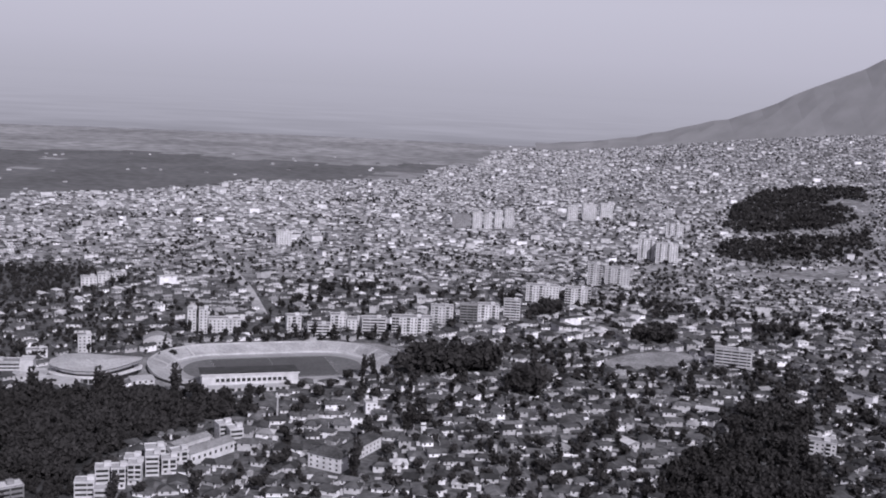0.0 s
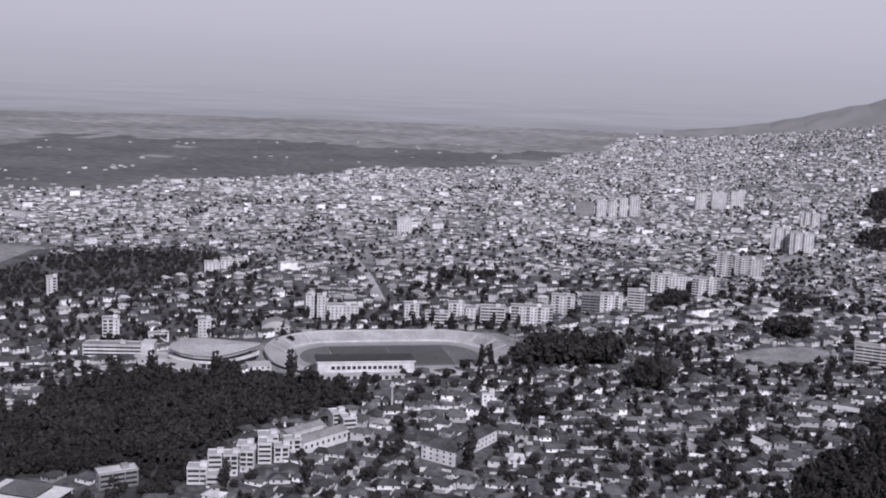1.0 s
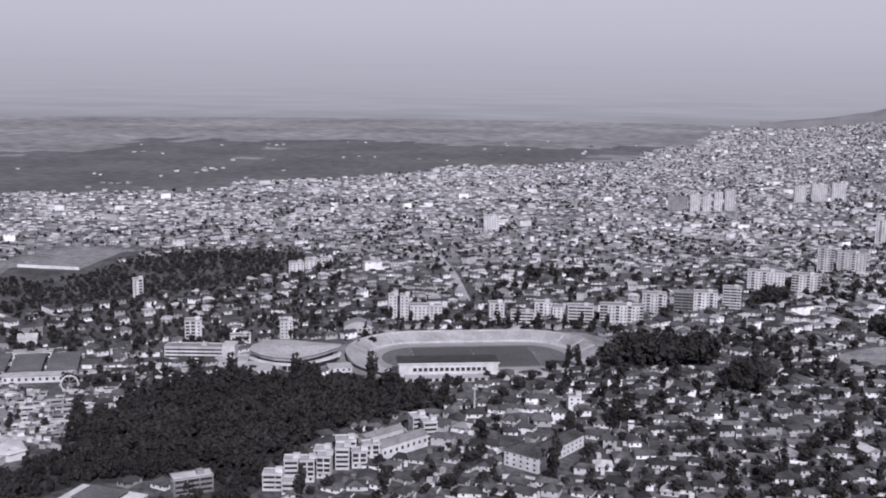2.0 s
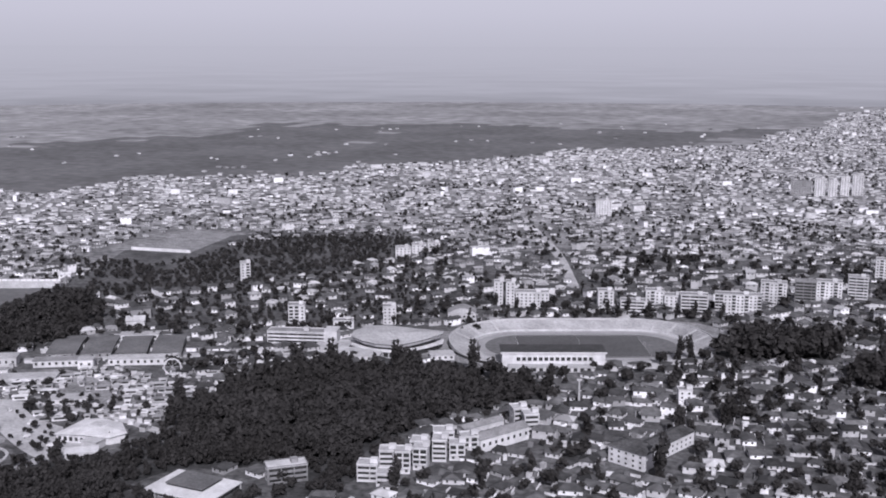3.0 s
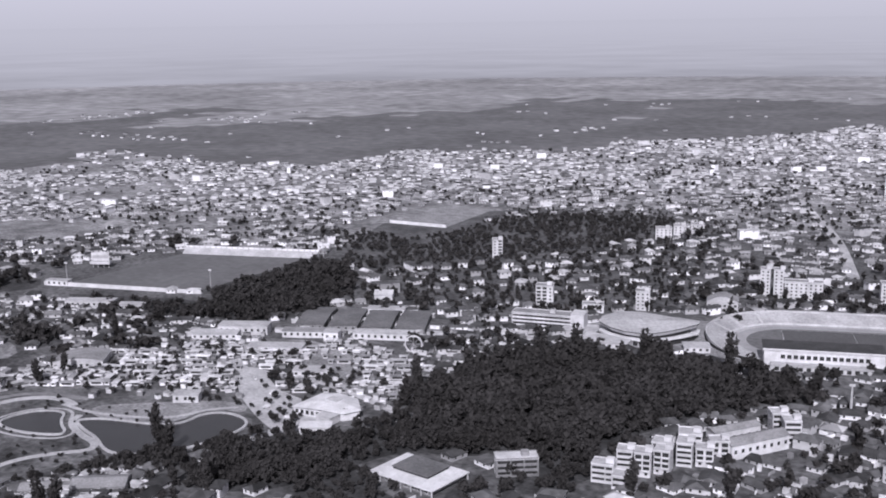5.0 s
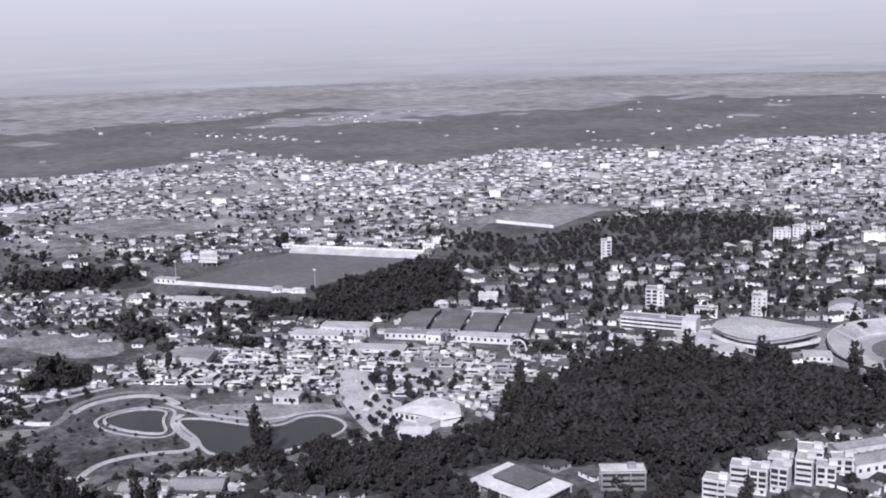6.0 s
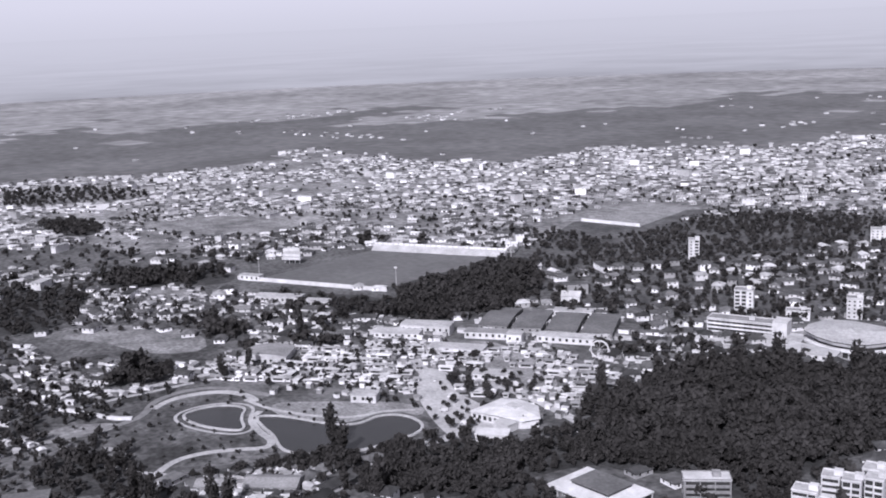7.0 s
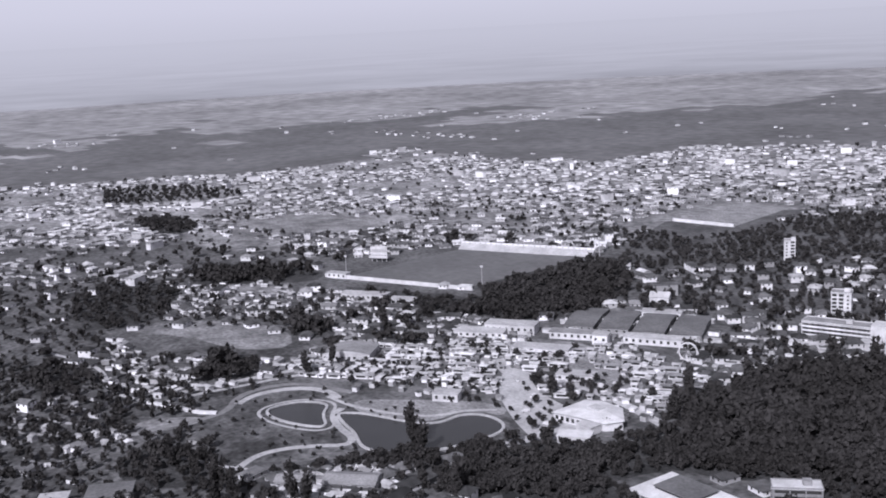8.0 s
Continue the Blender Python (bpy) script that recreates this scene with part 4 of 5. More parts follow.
def fair_wheel():
    t = thing("fairground_wheel", "small fairground wheel with a pale metal rim", "fair ride", (-446, 598, 0), radians(30))
    R, hub = 6.2, 8.0
    ring = lambda r, y: [(r * math.cos(q), y, hub + r * math.sin(q)) for q in np.linspace(0, 2 * math.pi, 33)[:-1]]
    m = MB()
    m.strip(ring(R, -.5), ring(R, .5)), m.strip(ring(R - .7, .5), ring(R - .7, -.5)), m.strip(ring(R - .7, -.5), ring(R, -.5)), m.strip(ring(R, .5), ring(R - .7, .5))
    rim = part("rim", m, M_WHITE, t)
    for i in range(8):
        q = i * math.pi / 4
        c = MB()
        c.box(-.7, -.7, -1.4, .7, .7, 0)
        o = part("cabin", c, M_CONC, rim)
        o.matrix_basis = Matrix.Translation((R * math.cos(q), 0, hub + R * math.sin(q)))
        p = MB()
        p.add([(-.12, -.1, 0), (.12, -.1, 0), (.12, .1, 0), (-.12, .1, 0), (-.12, -.1, R - .6), (.12, -.1, R - .6), (.12, .1, R - .6), (-.12, .1, R - .6)],
              [(0, 1, 5, 4), (1, 2, 6, 5), (2, 3, 7, 6), (3, 0, 4, 7)])
        o = part("spoke", p, M_METAL, rim)
        o.matrix_basis = Matrix.Translation((0, 0, hub)) @ Matrix.Rotation(q, 4, 'Y')
    for y in (-1.3, 1.3):
        for x in (-4, 4):
            p = MB()
            p.add([(x - .2, y, 0), (x + .2, y, 0), (.2, y, hub), (-.2, y, hub), (x - .2, y + .3, 0), (x + .2, y + .3, 0), (.2, y + .3, hub), (-.2, y + .3, hub)],
                  [(0, 1, 2, 3), (7, 6, 5, 4), (0, 4, 5, 1), (1, 5, 6, 2), (3, 7, 4, 0)])
            part("support", p, M_METAL, t)


fair_wheel()


def van(x, y, turn):
    t = thing("van", "small white van parked on the pale avenue", "vehicle", (x, y, 0.14), radians(turn), "vans on the avenue")
    m = MB()
    m.add([(-2.4, -.95, .4), (2.4, -.95, .4), (2.4, .95, .4), (-2.4, .95, .4), (-2.4, -.95, 1.1), (2.4, -.95, 1.1), (2.4, .95, 1.1), (-2.4, .95, 1.1),
           (-1.5, -.85, 2.1), (2.3, -.85, 2.1), (2.3, .85, 2.1), (-1.5, .85, 2.1)],
          [(3, 2, 1, 0), (0, 1, 5, 4), (1, 2, 6, 5), (2, 3, 7, 6), (3, 0, 4, 7), (4, 5, 9, 8), (5, 6, 10, 9), (6, 7, 11, 10), (7, 4, 8, 11), (8, 9, 10, 11)])
    part("body", m, M_WHITE, t)
    w = MB()
    w.add([(-2.2, -.8, 1.28), (-2.2, .8, 1.28), (-1.66, .8, 1.95), (-1.66, -.8, 1.95)], [(0, 1, 2, 3), (3, 2, 1, 0)])
    part("windscreen", w, M_GLASS, t)
    for px in (-1.5, 1.5):
        for py in (-.95, .75):
            c = MB()
            rg = lambda yy: [(px + .38 * math.cos(q), yy, .38 + .38 * math.sin(q)) for q in np.linspace(0, 2 * math.pi, 11)[:-1]]
            c.strip(rg(py), rg(py + .2)), c.add(rg(py), [tuple(range(10))[::-1]]), c.add(rg(py + .2), [tuple(range(10))])
            part("wheel", c, M_DARK, t)


for x, y, r in ((-455, 463, 60), (-470, 483, 110), (-500, 497, 150), (-431, 457, 20), (-430, 515, 10)):
    van(x, y, r)


# ---- plan of open land, woods and clearings ----
WOODS = [
    [(-385, 520), (-394, 590), (-396, 632), (-372, 650), (-327, 646), (-290, 672), (-241, 672), (-185, 668), (-179, 652), (-207, 625), (-232, 588), (-253, 540),
     (-256, 500), (-282, 495), (-308, 482), (-330, 468), (-349, 480), (-365, 490)],
    [(-425, 375), (-405, 402), (-388, 436), (-362, 475), (-335, 466), (-352, 436), (-350, 405), (-400, 352)],
    [(-662, 572), (-667, 610), (-728, 670), (-728, 720), (-728, 770), (-690, 785), (-640, 760), (-597, 711), (-578, 640), (-609, 596)],
    [(-828, 566), (-749, 598), (-700, 622), (-668, 600), (-662, 572), (-715, 556), (-768, 570)],
    [(102, 548), (122, 608), (162, 665), (184, 737), (231, 780), (245, 738), (222, 672), (218, 578), (150, 500)],
    [(394, 1965), (470, 2280), (560, 2500), (690, 2600), (830, 2580), (760, 2250), (672, 2092), (559, 1950), (440, 1881)],
    [(309, 1572), (364, 1770), (488, 1827), (650, 1910), (580, 1686), (452, 1602), (366, 1564)],
    [(-1529, 627), (-1686, 688), (-1640, 772), (-1483, 815), (-1419, 792), (-1452, 712)],
    [(-103, 815), (-80, 838), (-9, 852), (-4, 826), (-45, 805), (-96, 792)],
    [(-1323, 588), (-1345, 610), (-1325, 632), (-1260, 636), (-1220, 626), (-1205, 592), (-1240, 576)],
    [(-935, 480), (-970, 500), (-958, 545), (-892, 598), (-855, 574), (-860, 552), (-900, 510)],
    [(127, 970), (138, 1020), (172, 1022), (170, 977)],
    [(21, 1070), (36, 1120), (63, 1110), (50, 1075)],
    [(-722, 461), (-736, 474), (-721, 486), (-690, 479), (-682, 466), (-699, 457)],
    [(-690, 800), (-800, 930), (-745, 990), (-690, 990), (-680, 1110), (-560, 1190), (-480, 1150), (-500, 1040), (-540, 950), (-590, 860), (-640, 790)],
    [(-655, 348), (-682, 366), (-676, 380), (-657, 394), (-632, 383), (-642, 360)],
    [(8, 755), (12, 785), (32, 790), (34, 760)],
    [(258, 1033), (285, 1085), (322, 1085), (315, 1050)],
    [(-995, 422), (-945, 468), (-892, 450), (-836, 405), (-832, 358), (-920, 350)],
    [(-711, 262), (-763, 279), (-742, 305), (-693, 288)],
    [(-528, 245), (-568, 266), (-553, 285), (-526, 306), (-492, 292), (-500, 264)],
    [(-298, 484), (-290, 513), (-253, 512), (-240, 490), (-246, 462), (-265, 440)],
    [(-445, 405), (-417, 443), (-364, 453), (-350, 440), (-362, 382), (-398, 355)],
    [(-385, 464), (-372, 502), (-319, 513), (-273, 507), (-306, 470), (-348, 455)],
    [(-355, 425), (-360, 385), (-330, 360), (-290, 375), (-300, 405), (-330, 412)],
]
CLEAR = [
    [(-1206, 660), (-1214, 735), (-1175, 785), (-1097, 799), (-1036, 785), (-1031, 737), (-1104, 671)],
    [(-310, 715), (-265, 850), (-120, 905), (-70, 850), (-95, 790), (-240, 685)],
    [(-380, 690), (-370, 790), (-300, 800), (-290, 700)],
    [(-445, 690), (-445, 725), (-370, 735), (-370, 700)],
    [(-870, 560), (-900, 660), (-860, 780), (-710, 815), (-700, 650)],
    [(-610, 330), (-610, 400), (-560, 410), (-450, 470), (-430, 440), (-440, 380), (-500, 290)],
    [(-825, 925), (-830, 1140), (-715, 1155), (-685, 985), (-705, 925)],
    [(-355, 425), (-330, 465), (-275, 460), (-295, 410)],
    [(-455, 470), (-455, 515), (-395, 510), (-390, 475)],
    [(-242, 475), (-232, 520), (-200, 585), (-165, 595), (-165, 570), (-192, 540), (-200, 515), (-218, 480)],
    [(-830, 360), (-760, 440), (-670, 460), (-650, 420), (-740, 350)],
    [(85, 885), (130, 938), (182, 952), (180, 912), (144, 872), (96, 859)],
    [(273, 1467), (359, 1470), (440, 1500), (520, 1598), (500, 1500), (424, 1427), (350, 1430)],
    [(-651, 456), (-646, 478), (-609, 477), (-603, 448), (-617, 434)],
    [(-895, 483), (-900, 511), (-880, 526), (-833, 533), (-809, 514), (-831, 509), (-854, 479)],
    [(-678, 468), (-692, 485), (-680, 495), (-652, 488), (-655, 473)],
    [(-600, 279), (-613, 298), (-582, 330), (-580, 300)],
    [(-610, 560), (-560, 660), (-470, 700), (-460, 630), (-520, 590)],
    [(-110, 545), (-85, 580), (-70, 572), (-90, 540)],
    [(-640, 395), (-625, 450), (-610, 530), (-600, 580), (-480, 625), (-440, 600), (-395, 525), (-380, 480), (-430, 430), (-520, 420), (-575, 400)],
    [(-470, 300), (-460, 345), (-420, 350), (-415, 320), (-440, 295)],
    [(-125, 545), (-120, 575), (-100, 618), (-70, 612), (-78, 570), (-88, 540)],
    [(-895, 560), (-905, 660), (-880, 670), (-850, 600)],
    [(-885, 562), (-700, 640), (-688, 606), (-868, 528)],
]
SPARSE = [
    [(-810, 930), (-740, 1150), (-540, 1230), (-380, 930), (-350, 800), (-420, 740), (-560, 720)],
    [(-1000, 480), (-880, 560), (-740, 470), (-600, 420), (-560, 300), (-700, 180), (-1100, 250)],
    [(380, 1500), (700, 1500), (1100, 2600), (500, 2400)],
]

WILD = [(-560, 305), (-600, 345), (-650, 345), (-820, 260), (-720, 120), (-520, 180), (-455, 290), (-500, 300)]


def any_of(x, y, polys):
    r = np.zeros(np.shape(x), bool)
    for p in polys:
        r |= inside(x, y, p)
    return r


# leaf litter under the level woods, tree shade put into its dark colour
M_WOODFLOOR = mat("litter_and_tree_shade", g3(0.03), g3(0.065), 0.05, 0.95, 0.4)
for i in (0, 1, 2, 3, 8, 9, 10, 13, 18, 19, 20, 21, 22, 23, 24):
    patch("wood_floor", WOODS[i], 0.035 + 0.002 * i, M_WOODFLOOR, "leaf litter under dense trees, darkened by painted shade", smooth_times=1)
patch("orchard_ground", SPARSE[0], 0.03, mat("orchard_grass", g3(0.055), g3(0.12), 0.025, 0.95, 0.4), "dark grass between scattered houses and trees", smooth_times=1)

# ---- trees ----
rng = np.random.default_rng(7)


def crown_cloud(count, clumps, rx, rz, leaf, seed, lift):
    """Leafy crown: many small tilted leaf clumps scattered through a few lobes, with gaps between them."""
    r = np.random.default_rng(seed)
    lobes = r.normal(0, 1, (clumps, 3)) * (rx * 0.42, rx * 0.42, rz * 0.4)
    which = r.integers(0, clumps, count)
    d = r.normal(0, 1, (count, 3))
    d /= np.linalg.norm(d, axis=1)[:, None]
    rad = r.uniform(0.55, 1.0, count)[:, None]
    c = lobes[which] + d * rad * (rx * 0.5, rx * 0.5, rz * 0.48) + (0, 0, lift)
    u = np.cross(d, r.normal(0, 1, (count, 3)))
    u /= np.linalg.norm(u, axis=1)[:, None]
    w = np.cross(d, u) + d * r.normal(0, 0.9, (count, 1))
    s = leaf * r.uniform(0.6, 1.3, (count, 1))
    v = np.stack([c - u * s, c + w * s * 0.8 + d * s * 0.3, c + u * s, c - w * s * 0.8 + d * s * 0.3], 1).reshape(-1, 3)
    return v, np.arange(count * 4).reshape(-1, 4)


def trunk_mesh(name, height, radius):
    b = MB()
    rings = []
    for z, k in ((-0.5, 1.3), (height * 0.4, 0.85), (height, 0.45)):
        rings.append([(math.cos(q) * radius * k, math.sin(q) * radius * k, z) for q in np.linspace(0, 2 * math.pi, 7)[:-1]])
    b.strip(rings[0], rings[1]), b.strip(rings[1], rings[2])
    for q in (0.4, 2.3, 4.4):
        e = (math.cos(q) * height * 0.4, math.sin(q) * height * 0.4, height * 1.25)
        ring = [(math.cos(w) * radius * 0.4, math.sin(w) * radius * 0.4, height * 0.7) for w in (0, 2.1, 4.2)]
        b.add(ring + [e], [(0, 1, 3), (1, 2, 3), (2, 0, 3)])
    return b.mesh(name, [M_BARK])


TREES = []
for i, (h, rx, rz, n, leaf, lobes) in enumerate([(4, 4.2, 3.8, 460, 0.72, 9), (5, 5.2, 4.2, 560, 0.82, 12), (3, 3.2, 2.9, 360, 0.6, 7), (3, 2.3, 8.0, 460, 0.72, 14), (3, 1.9, 7.0, 400, 0.65, 12)]):
    v, f = crown_cloud(n, lobes, rx, rz, leaf, 40 + i, h + rz * 0.55)
    TREES.append((trunk_mesh("trunk", h + rz * 0.4, 0.28), bulk_mesh("crown", v, f, [M_LEAF]), v, f))


def tree(kind, x, y, size, label, group):
    t = thing("tree" if kind < 3 else "poplar", label, "tree", (x, y, float(land(x, y))), rng.uniform(0, 6.28), group)
    t.scale = (size, size, size * rng.uniform(0.9, 1.15))
    part("trunk", TREES[kind][0], None, t, "dark rough bark")
    part("crown", TREES[kind][1], None, t)
    return t


def scatter(name, label, xs, ys, sizes, kinds, full=520):
    """One mesh of many trees; those further off than full carry fewer, larger leaf clumps."""
    vs, fs, o = [], [], 0
    for x, y, s, k in zip(xs, ys, sizes, kinds):
        v, f = TREES[k][2], TREES[k][3]
        keep = max(9, int(len(f) * min(1, full / math.hypot(x, y)) ** 2.1))
        grow = (len(f) / keep) ** 0.43
        v = v[:keep * 4].reshape(-1, 4, 3)
        c = v.mean(1, keepdims=True)
        v = (c + (v - c) * grow).reshape(-1, 3)
        q = rng.uniform(0, 6.28)
        c, n = math.cos(q) * s, math.sin(q) * s
        vs.append(np.stack([x + v[:, 0] * c - v[:, 1] * n, y + v[:, 0] * n + v[:, 1] * c, v[:, 2] * s + float(land(x, y))], 1))
        fs.append(f[:keep] + o)
        o += len(v)
    ob = new(name, bulk_mesh(name, np.concatenate(vs), np.concatenate(fs), [M_LEAF]))
    return tagged(ob, label, "trees", kind="stuff")


def fill(poly, step):
    xs, ys = zip(*poly)
    X, Y = np.meshgrid(np.arange(min(xs), max(xs), step), np.arange(min(ys), max(ys), step))
    X, Y = X.ravel() + rng.uniform(-.45, .45, X.size) * step, Y.ravel() + rng.uniform(-.45, .45, X.size) * step
    k = inside(X, Y, poly)
    return X[k], Y[k]


# spacing of the trees and their size, wood by wood; the rest are 7.2 m apart and full grown
PLANTING = {1: (7.2, 0.68), 3: (7.2, 0.55), 4: (9, 1.0), 5: (13, 1.0), 6: (13, 0.95), 7: (12, 0.6), 8: (7.2, 1.5), 9: (8, 0.7), 10: (8, 0.85), 2: (7.2, 0.8), 14: (8.2, 0.5), 16: (7.2, 1.6), 17: (9, 0.9), 18: (9, 0.6), 19: (8, 0.75), 20: (8, 0.7), 21: (7.5, 0.7), 22: (7.5, 0.62), 23: (7.2, 0.8), 24: (7.5, 0.55)}
for i, w in enumerate(WOODS):
    gap, size = PLANTING.get(i, (7.2, 1.0))
    X, Y = fill(w, gap)
    k = ~any_of(X, Y, CLEAR)
    if i in (5, 6, 14):
        k &= value_noise(X, Y, 75 if i < 14 else 40, 23) > (0.24 if i < 14 else 0.16)
    X, Y = X[k], Y[k]
    scatter("wood", "dense dark broadleaf wood between the houses", X, Y, rng.uniform(0.75, 1.35, len(X)) * size,
            rng.choice([0, 1, 1, 1, 2, 2, 2, 3 if size > 0.8 else 2], len(X)), 380 if i == 14 else 460)

# ---- houses ----
TURN = radians(24)
step = 13.6
N = 380
I, J = np.meshgrid(np.arange(-N, N), np.arange(-N, N))
I, J = I.ravel(), J.ravel()
# rows of plots with a lane after every second row and a cross street after every seventh plot
px_, py_ = I * step + (I // 7) * 7.0, J * (step * 0.98) + (J // 2) * 6.0
hx, hy = px_ * math.cos(TURN) - py_ * math.sin(TURN), px_ * math.sin(TURN) + py_ * math.cos(TURN)
hb, hr = bearing(hx, hy), np.hypot(hx, hy)
k = (hb > -26) & (hb < 84) & (hr > 300) & (hr < 4800) & (hy > -50)
hx, hy, hr = hx[k], hy[k], hr[k]
bend = value_noise(hx, hy, 260, 11) * 6.28
hx, hy = hx + np.cos(bend) * 14 + rng.normal(0, 2.8, len(hx)), hy + np.sin(bend) * 14 + rng.normal(0, 2.8, len(hx))
edge = town_edge(hx, hy)
dens = np.where(edge > 0, 0.95 - 0.3 * value_noise(hx, hy, 120, 5), np.where((value_noise(hx, hy, 190, 21) > 0.8) & (bearing(hx, hy) > 24), 0.12, 0.003) * (edge > -1100))
dens = np.where(any_of(hx, hy, SPARSE), 0.42, dens)
dens = np.where(inside(hx, hy, SPARSE[1]), 0.2, dens)
dens = np.where(inside(hx, hy, WILD), 0.07, dens)
dens = np.where(np.abs(hx + 317 + (hy - 1154) * 0.44) < 11, np.where((hy > 985) & (hy < 1405), 0, dens), dens)
# the western outskirts: strips of houses between fields and tree belts
strip = value_noise(hx * 0.45 + hy * 0.2, hy * 0.9 - hx * 0.55, 95, 51)
dens = np.where((bearing(hx, hy) > 46) & (np.hypot(hx, hy) > 1080) & (strip > 0.66) & (edge > 0), 0.12, dens)
dens = np.where(any_of(hx, hy, WOODS + CLEAR), 0, dens)
dens = np.where(inside(hx, hy, WOODS[5]), 0.1, dens) * np.where((bearing(hx, hy) < -5) & (np.hypot(hx, hy) > 1400), 0.66, 1)
u = rng.uniform(0, 1, len(hx))
is_house = u < dens
garden = ~is_house & (edge > 0) & ~((bearing(hx, hy) > 46) & (np.hypot(hx, hy) > 1080) & (strip > 0.56) & (u < 0.75)) & ~any_of(hx, hy, WOODS + CLEAR) & ((u > 0.8) | ~any_of(hx, hy, [SPARSE[1], WILD]))
tx, ty = hx[garden], hy[garden]
hx, hy, hr = hx[is_house], hy[is_house], hr[is_house]
n = len(hx)
order = np.argsort(hr)
hx, hy, hr = hx[order], hy[order], hr[order]
turn = TURN + rng.choice([0, math.pi / 2], n) + rng.normal(0, 0.22, n) + (value_noise(hx, hy, 150, 9) - 0.5) * 1.5
hw, hd = rng.uniform(8, 13.5, n), rng.uniform(7.5, 10.5, n)
hh = rng.choice([2.9, 3.6, 5.4, 7.6], n, p=[0.4, 0.34, 0.21, 0.05])
outer = smooth((hr - 900) / 500)
hw, hd, hh = hw * (1 - 0.16 * outer), hd * (1 - 0.3 * outer), hh * (1 - 0.42 * outer)
hh = np.where(hr < 950, rng.choice([2.5, 2.9, 4.2, 5.6], n, p=[0.35, 0.35, 0.24, 0.06]), hh)
big = rng.uniform(0, 1, n) < np.where((hx > -930) & (hx < -640) & (hy > 500) & (hy < 830), 0, np.where(hr > 900, 0.022, 0.006))
hw, hh = np.where(big, hw * 1.9, hw), np.where(big, rng.uniform(5.5, 10, n), hh)
flat = big | (rng.uniform(0, 1, n) < 0.12)
NEAR = 290
WALL_V = np.array([(x, y, z) for z in (0, 1) for x, y in ((-.5, -.5), (.5, -.5), (.5, .5), (-.5, .5))], float)
WALL_F = np.array([(0, 1, 5, 4), (1, 2, 6, 5), (2, 3, 7, 6), (3, 0, 4, 7)])
ROOF_F = np.array([(0, 1, 5, 4), (1, 2, 5, 5), (2, 3, 4, 5), (3, 0, 4, 4), (3, 2, 1, 0)])


def roof_verts(w, d, h, rise, hip, over=0.9):
    w, d = w / 2 + over, d / 2 + over
    return np.array([(-w, -d, h), (w, -d, h), (w, d, h), (-w, d, h), (-w + hip, 0, h + rise), (w - hip, 0, h + rise)], float)


def roof_mesh(w, d, h, rise, hip):
    """Roof slab with eaves 0.25 m thick."""
    b = MB()
    v = [tuple(p) for p in roof_verts(w, d, h + 0.25, rise, hip)]
    lowv = [(x, y, h) for x, y, z in v[:4]]
    b.add(v + lowv, [(0, 1, 5, 4), (1, 2, 5), (2, 3, 4, 5), (3, 0, 4), (6, 7, 1, 0), (7, 8, 2, 1), (8, 9, 3, 2), (9, 6, 0, 3), (9, 8, 7, 6)])
    return b


def window_mesh():
    """Casement: a pale frame round two dark panes set back from it."""
    b = MB()
    b.box(-.65, -.06, -.75, .65, .02, -.66), b.box(-.65, -.06, .66, .65, .02, .75)
    b.box(-.65, -.06, -.66, -.56, .02, .66), b.box(.56, -.06, -.66, .65, .02, .66), b.box(-.04, -.06, -.66, .04, .02, .66)
    b.box(-.56, -.02, -.66, -.04, .02, .66, 1), b.box(.04, -.02, -.66, .56, .02, .66, 1)
    return b.mesh("window", [M_WHITE, M_GLASS])


WINDOW = window_mesh()
door_b = MB()
door_b.box(-.5, -.06, 0, .5, .02, 2.1)
DOOR = door_b.mesh("door", [M_DARK])
chim = MB()
chim.box(-.35, -.35, 0, .35, .35, 1.8), chim.box(-.45, -.45, 1.8, .45, .45, 2.0)
CHIMNEY = chim.mesh("chimney", [M_CONC])


def house_model(w, d, h, is_flat, sx):
    """A house with its walls, roof, chimney, door and windows, standing at the origin."""
    t = thing("house", "", "house")
    b = MB()
    b.box(-w / 2, -d / 2, -1, w / 2, d / 2, h)
    part("wall", b, M_WALL, t)
    if is_flat:
        r = MB()
        r.box(-w / 2 - .3, -d / 2 - .3, h, w / 2 + .3, d / 2 + .3, h + .35)
        roof = part("roof", r, M_GRAVEL, t, "flat grey felted roof")
    else:
        roof = part("roof", roof_mesh(w, d, h, d * 0.3, d * 0.45 if sx else 0.0), M_ROOF, t, "weathered tiled roof with eaves")
    c = part("chimney", CHIMNEY, None, roof)
    c.matrix_basis = Matrix.Translation((w * 0.2, d * 0.12, h + (0.3 if is_flat else d * 0.12)))
    floors = max(1, int(h // 2.9))
    for fl in range(floors):
        z = 1.6 + fl * 2.8
        for side in range(4):
            run, off = (w, d) if side % 2 == 0 else (d, w)
            cnt = (2 if run > 10 else 1) if side else 3
            for q in range(cnt):
                if side == 2 or side == 0 and fl == 0 and q == 1:
                    continue
                o = part("window", WINDOW, None, t)
                o.matrix_basis = Matrix.Rotation(side * math.pi / 2, 4, 'Z') @ Matrix.Translation(((q + .5) / cnt * run - run / 2, -off / 2 - 0.03, z))
    o = part("door", DOOR, None, t, "dark wooden door")
    o.matrix_basis = Matrix.Translation((0, -d / 2 - 0.03, 0))
    return t


HOUSE_LABELS = ["pale rendered single-storey house with a tiled roof", "pale two-storey house with a hipped tiled roof",
                "two-storey rendered house with a gabled tiled roof", "light rendered house with a flat felted roof", "tall pale three-storey house among garden trees"]
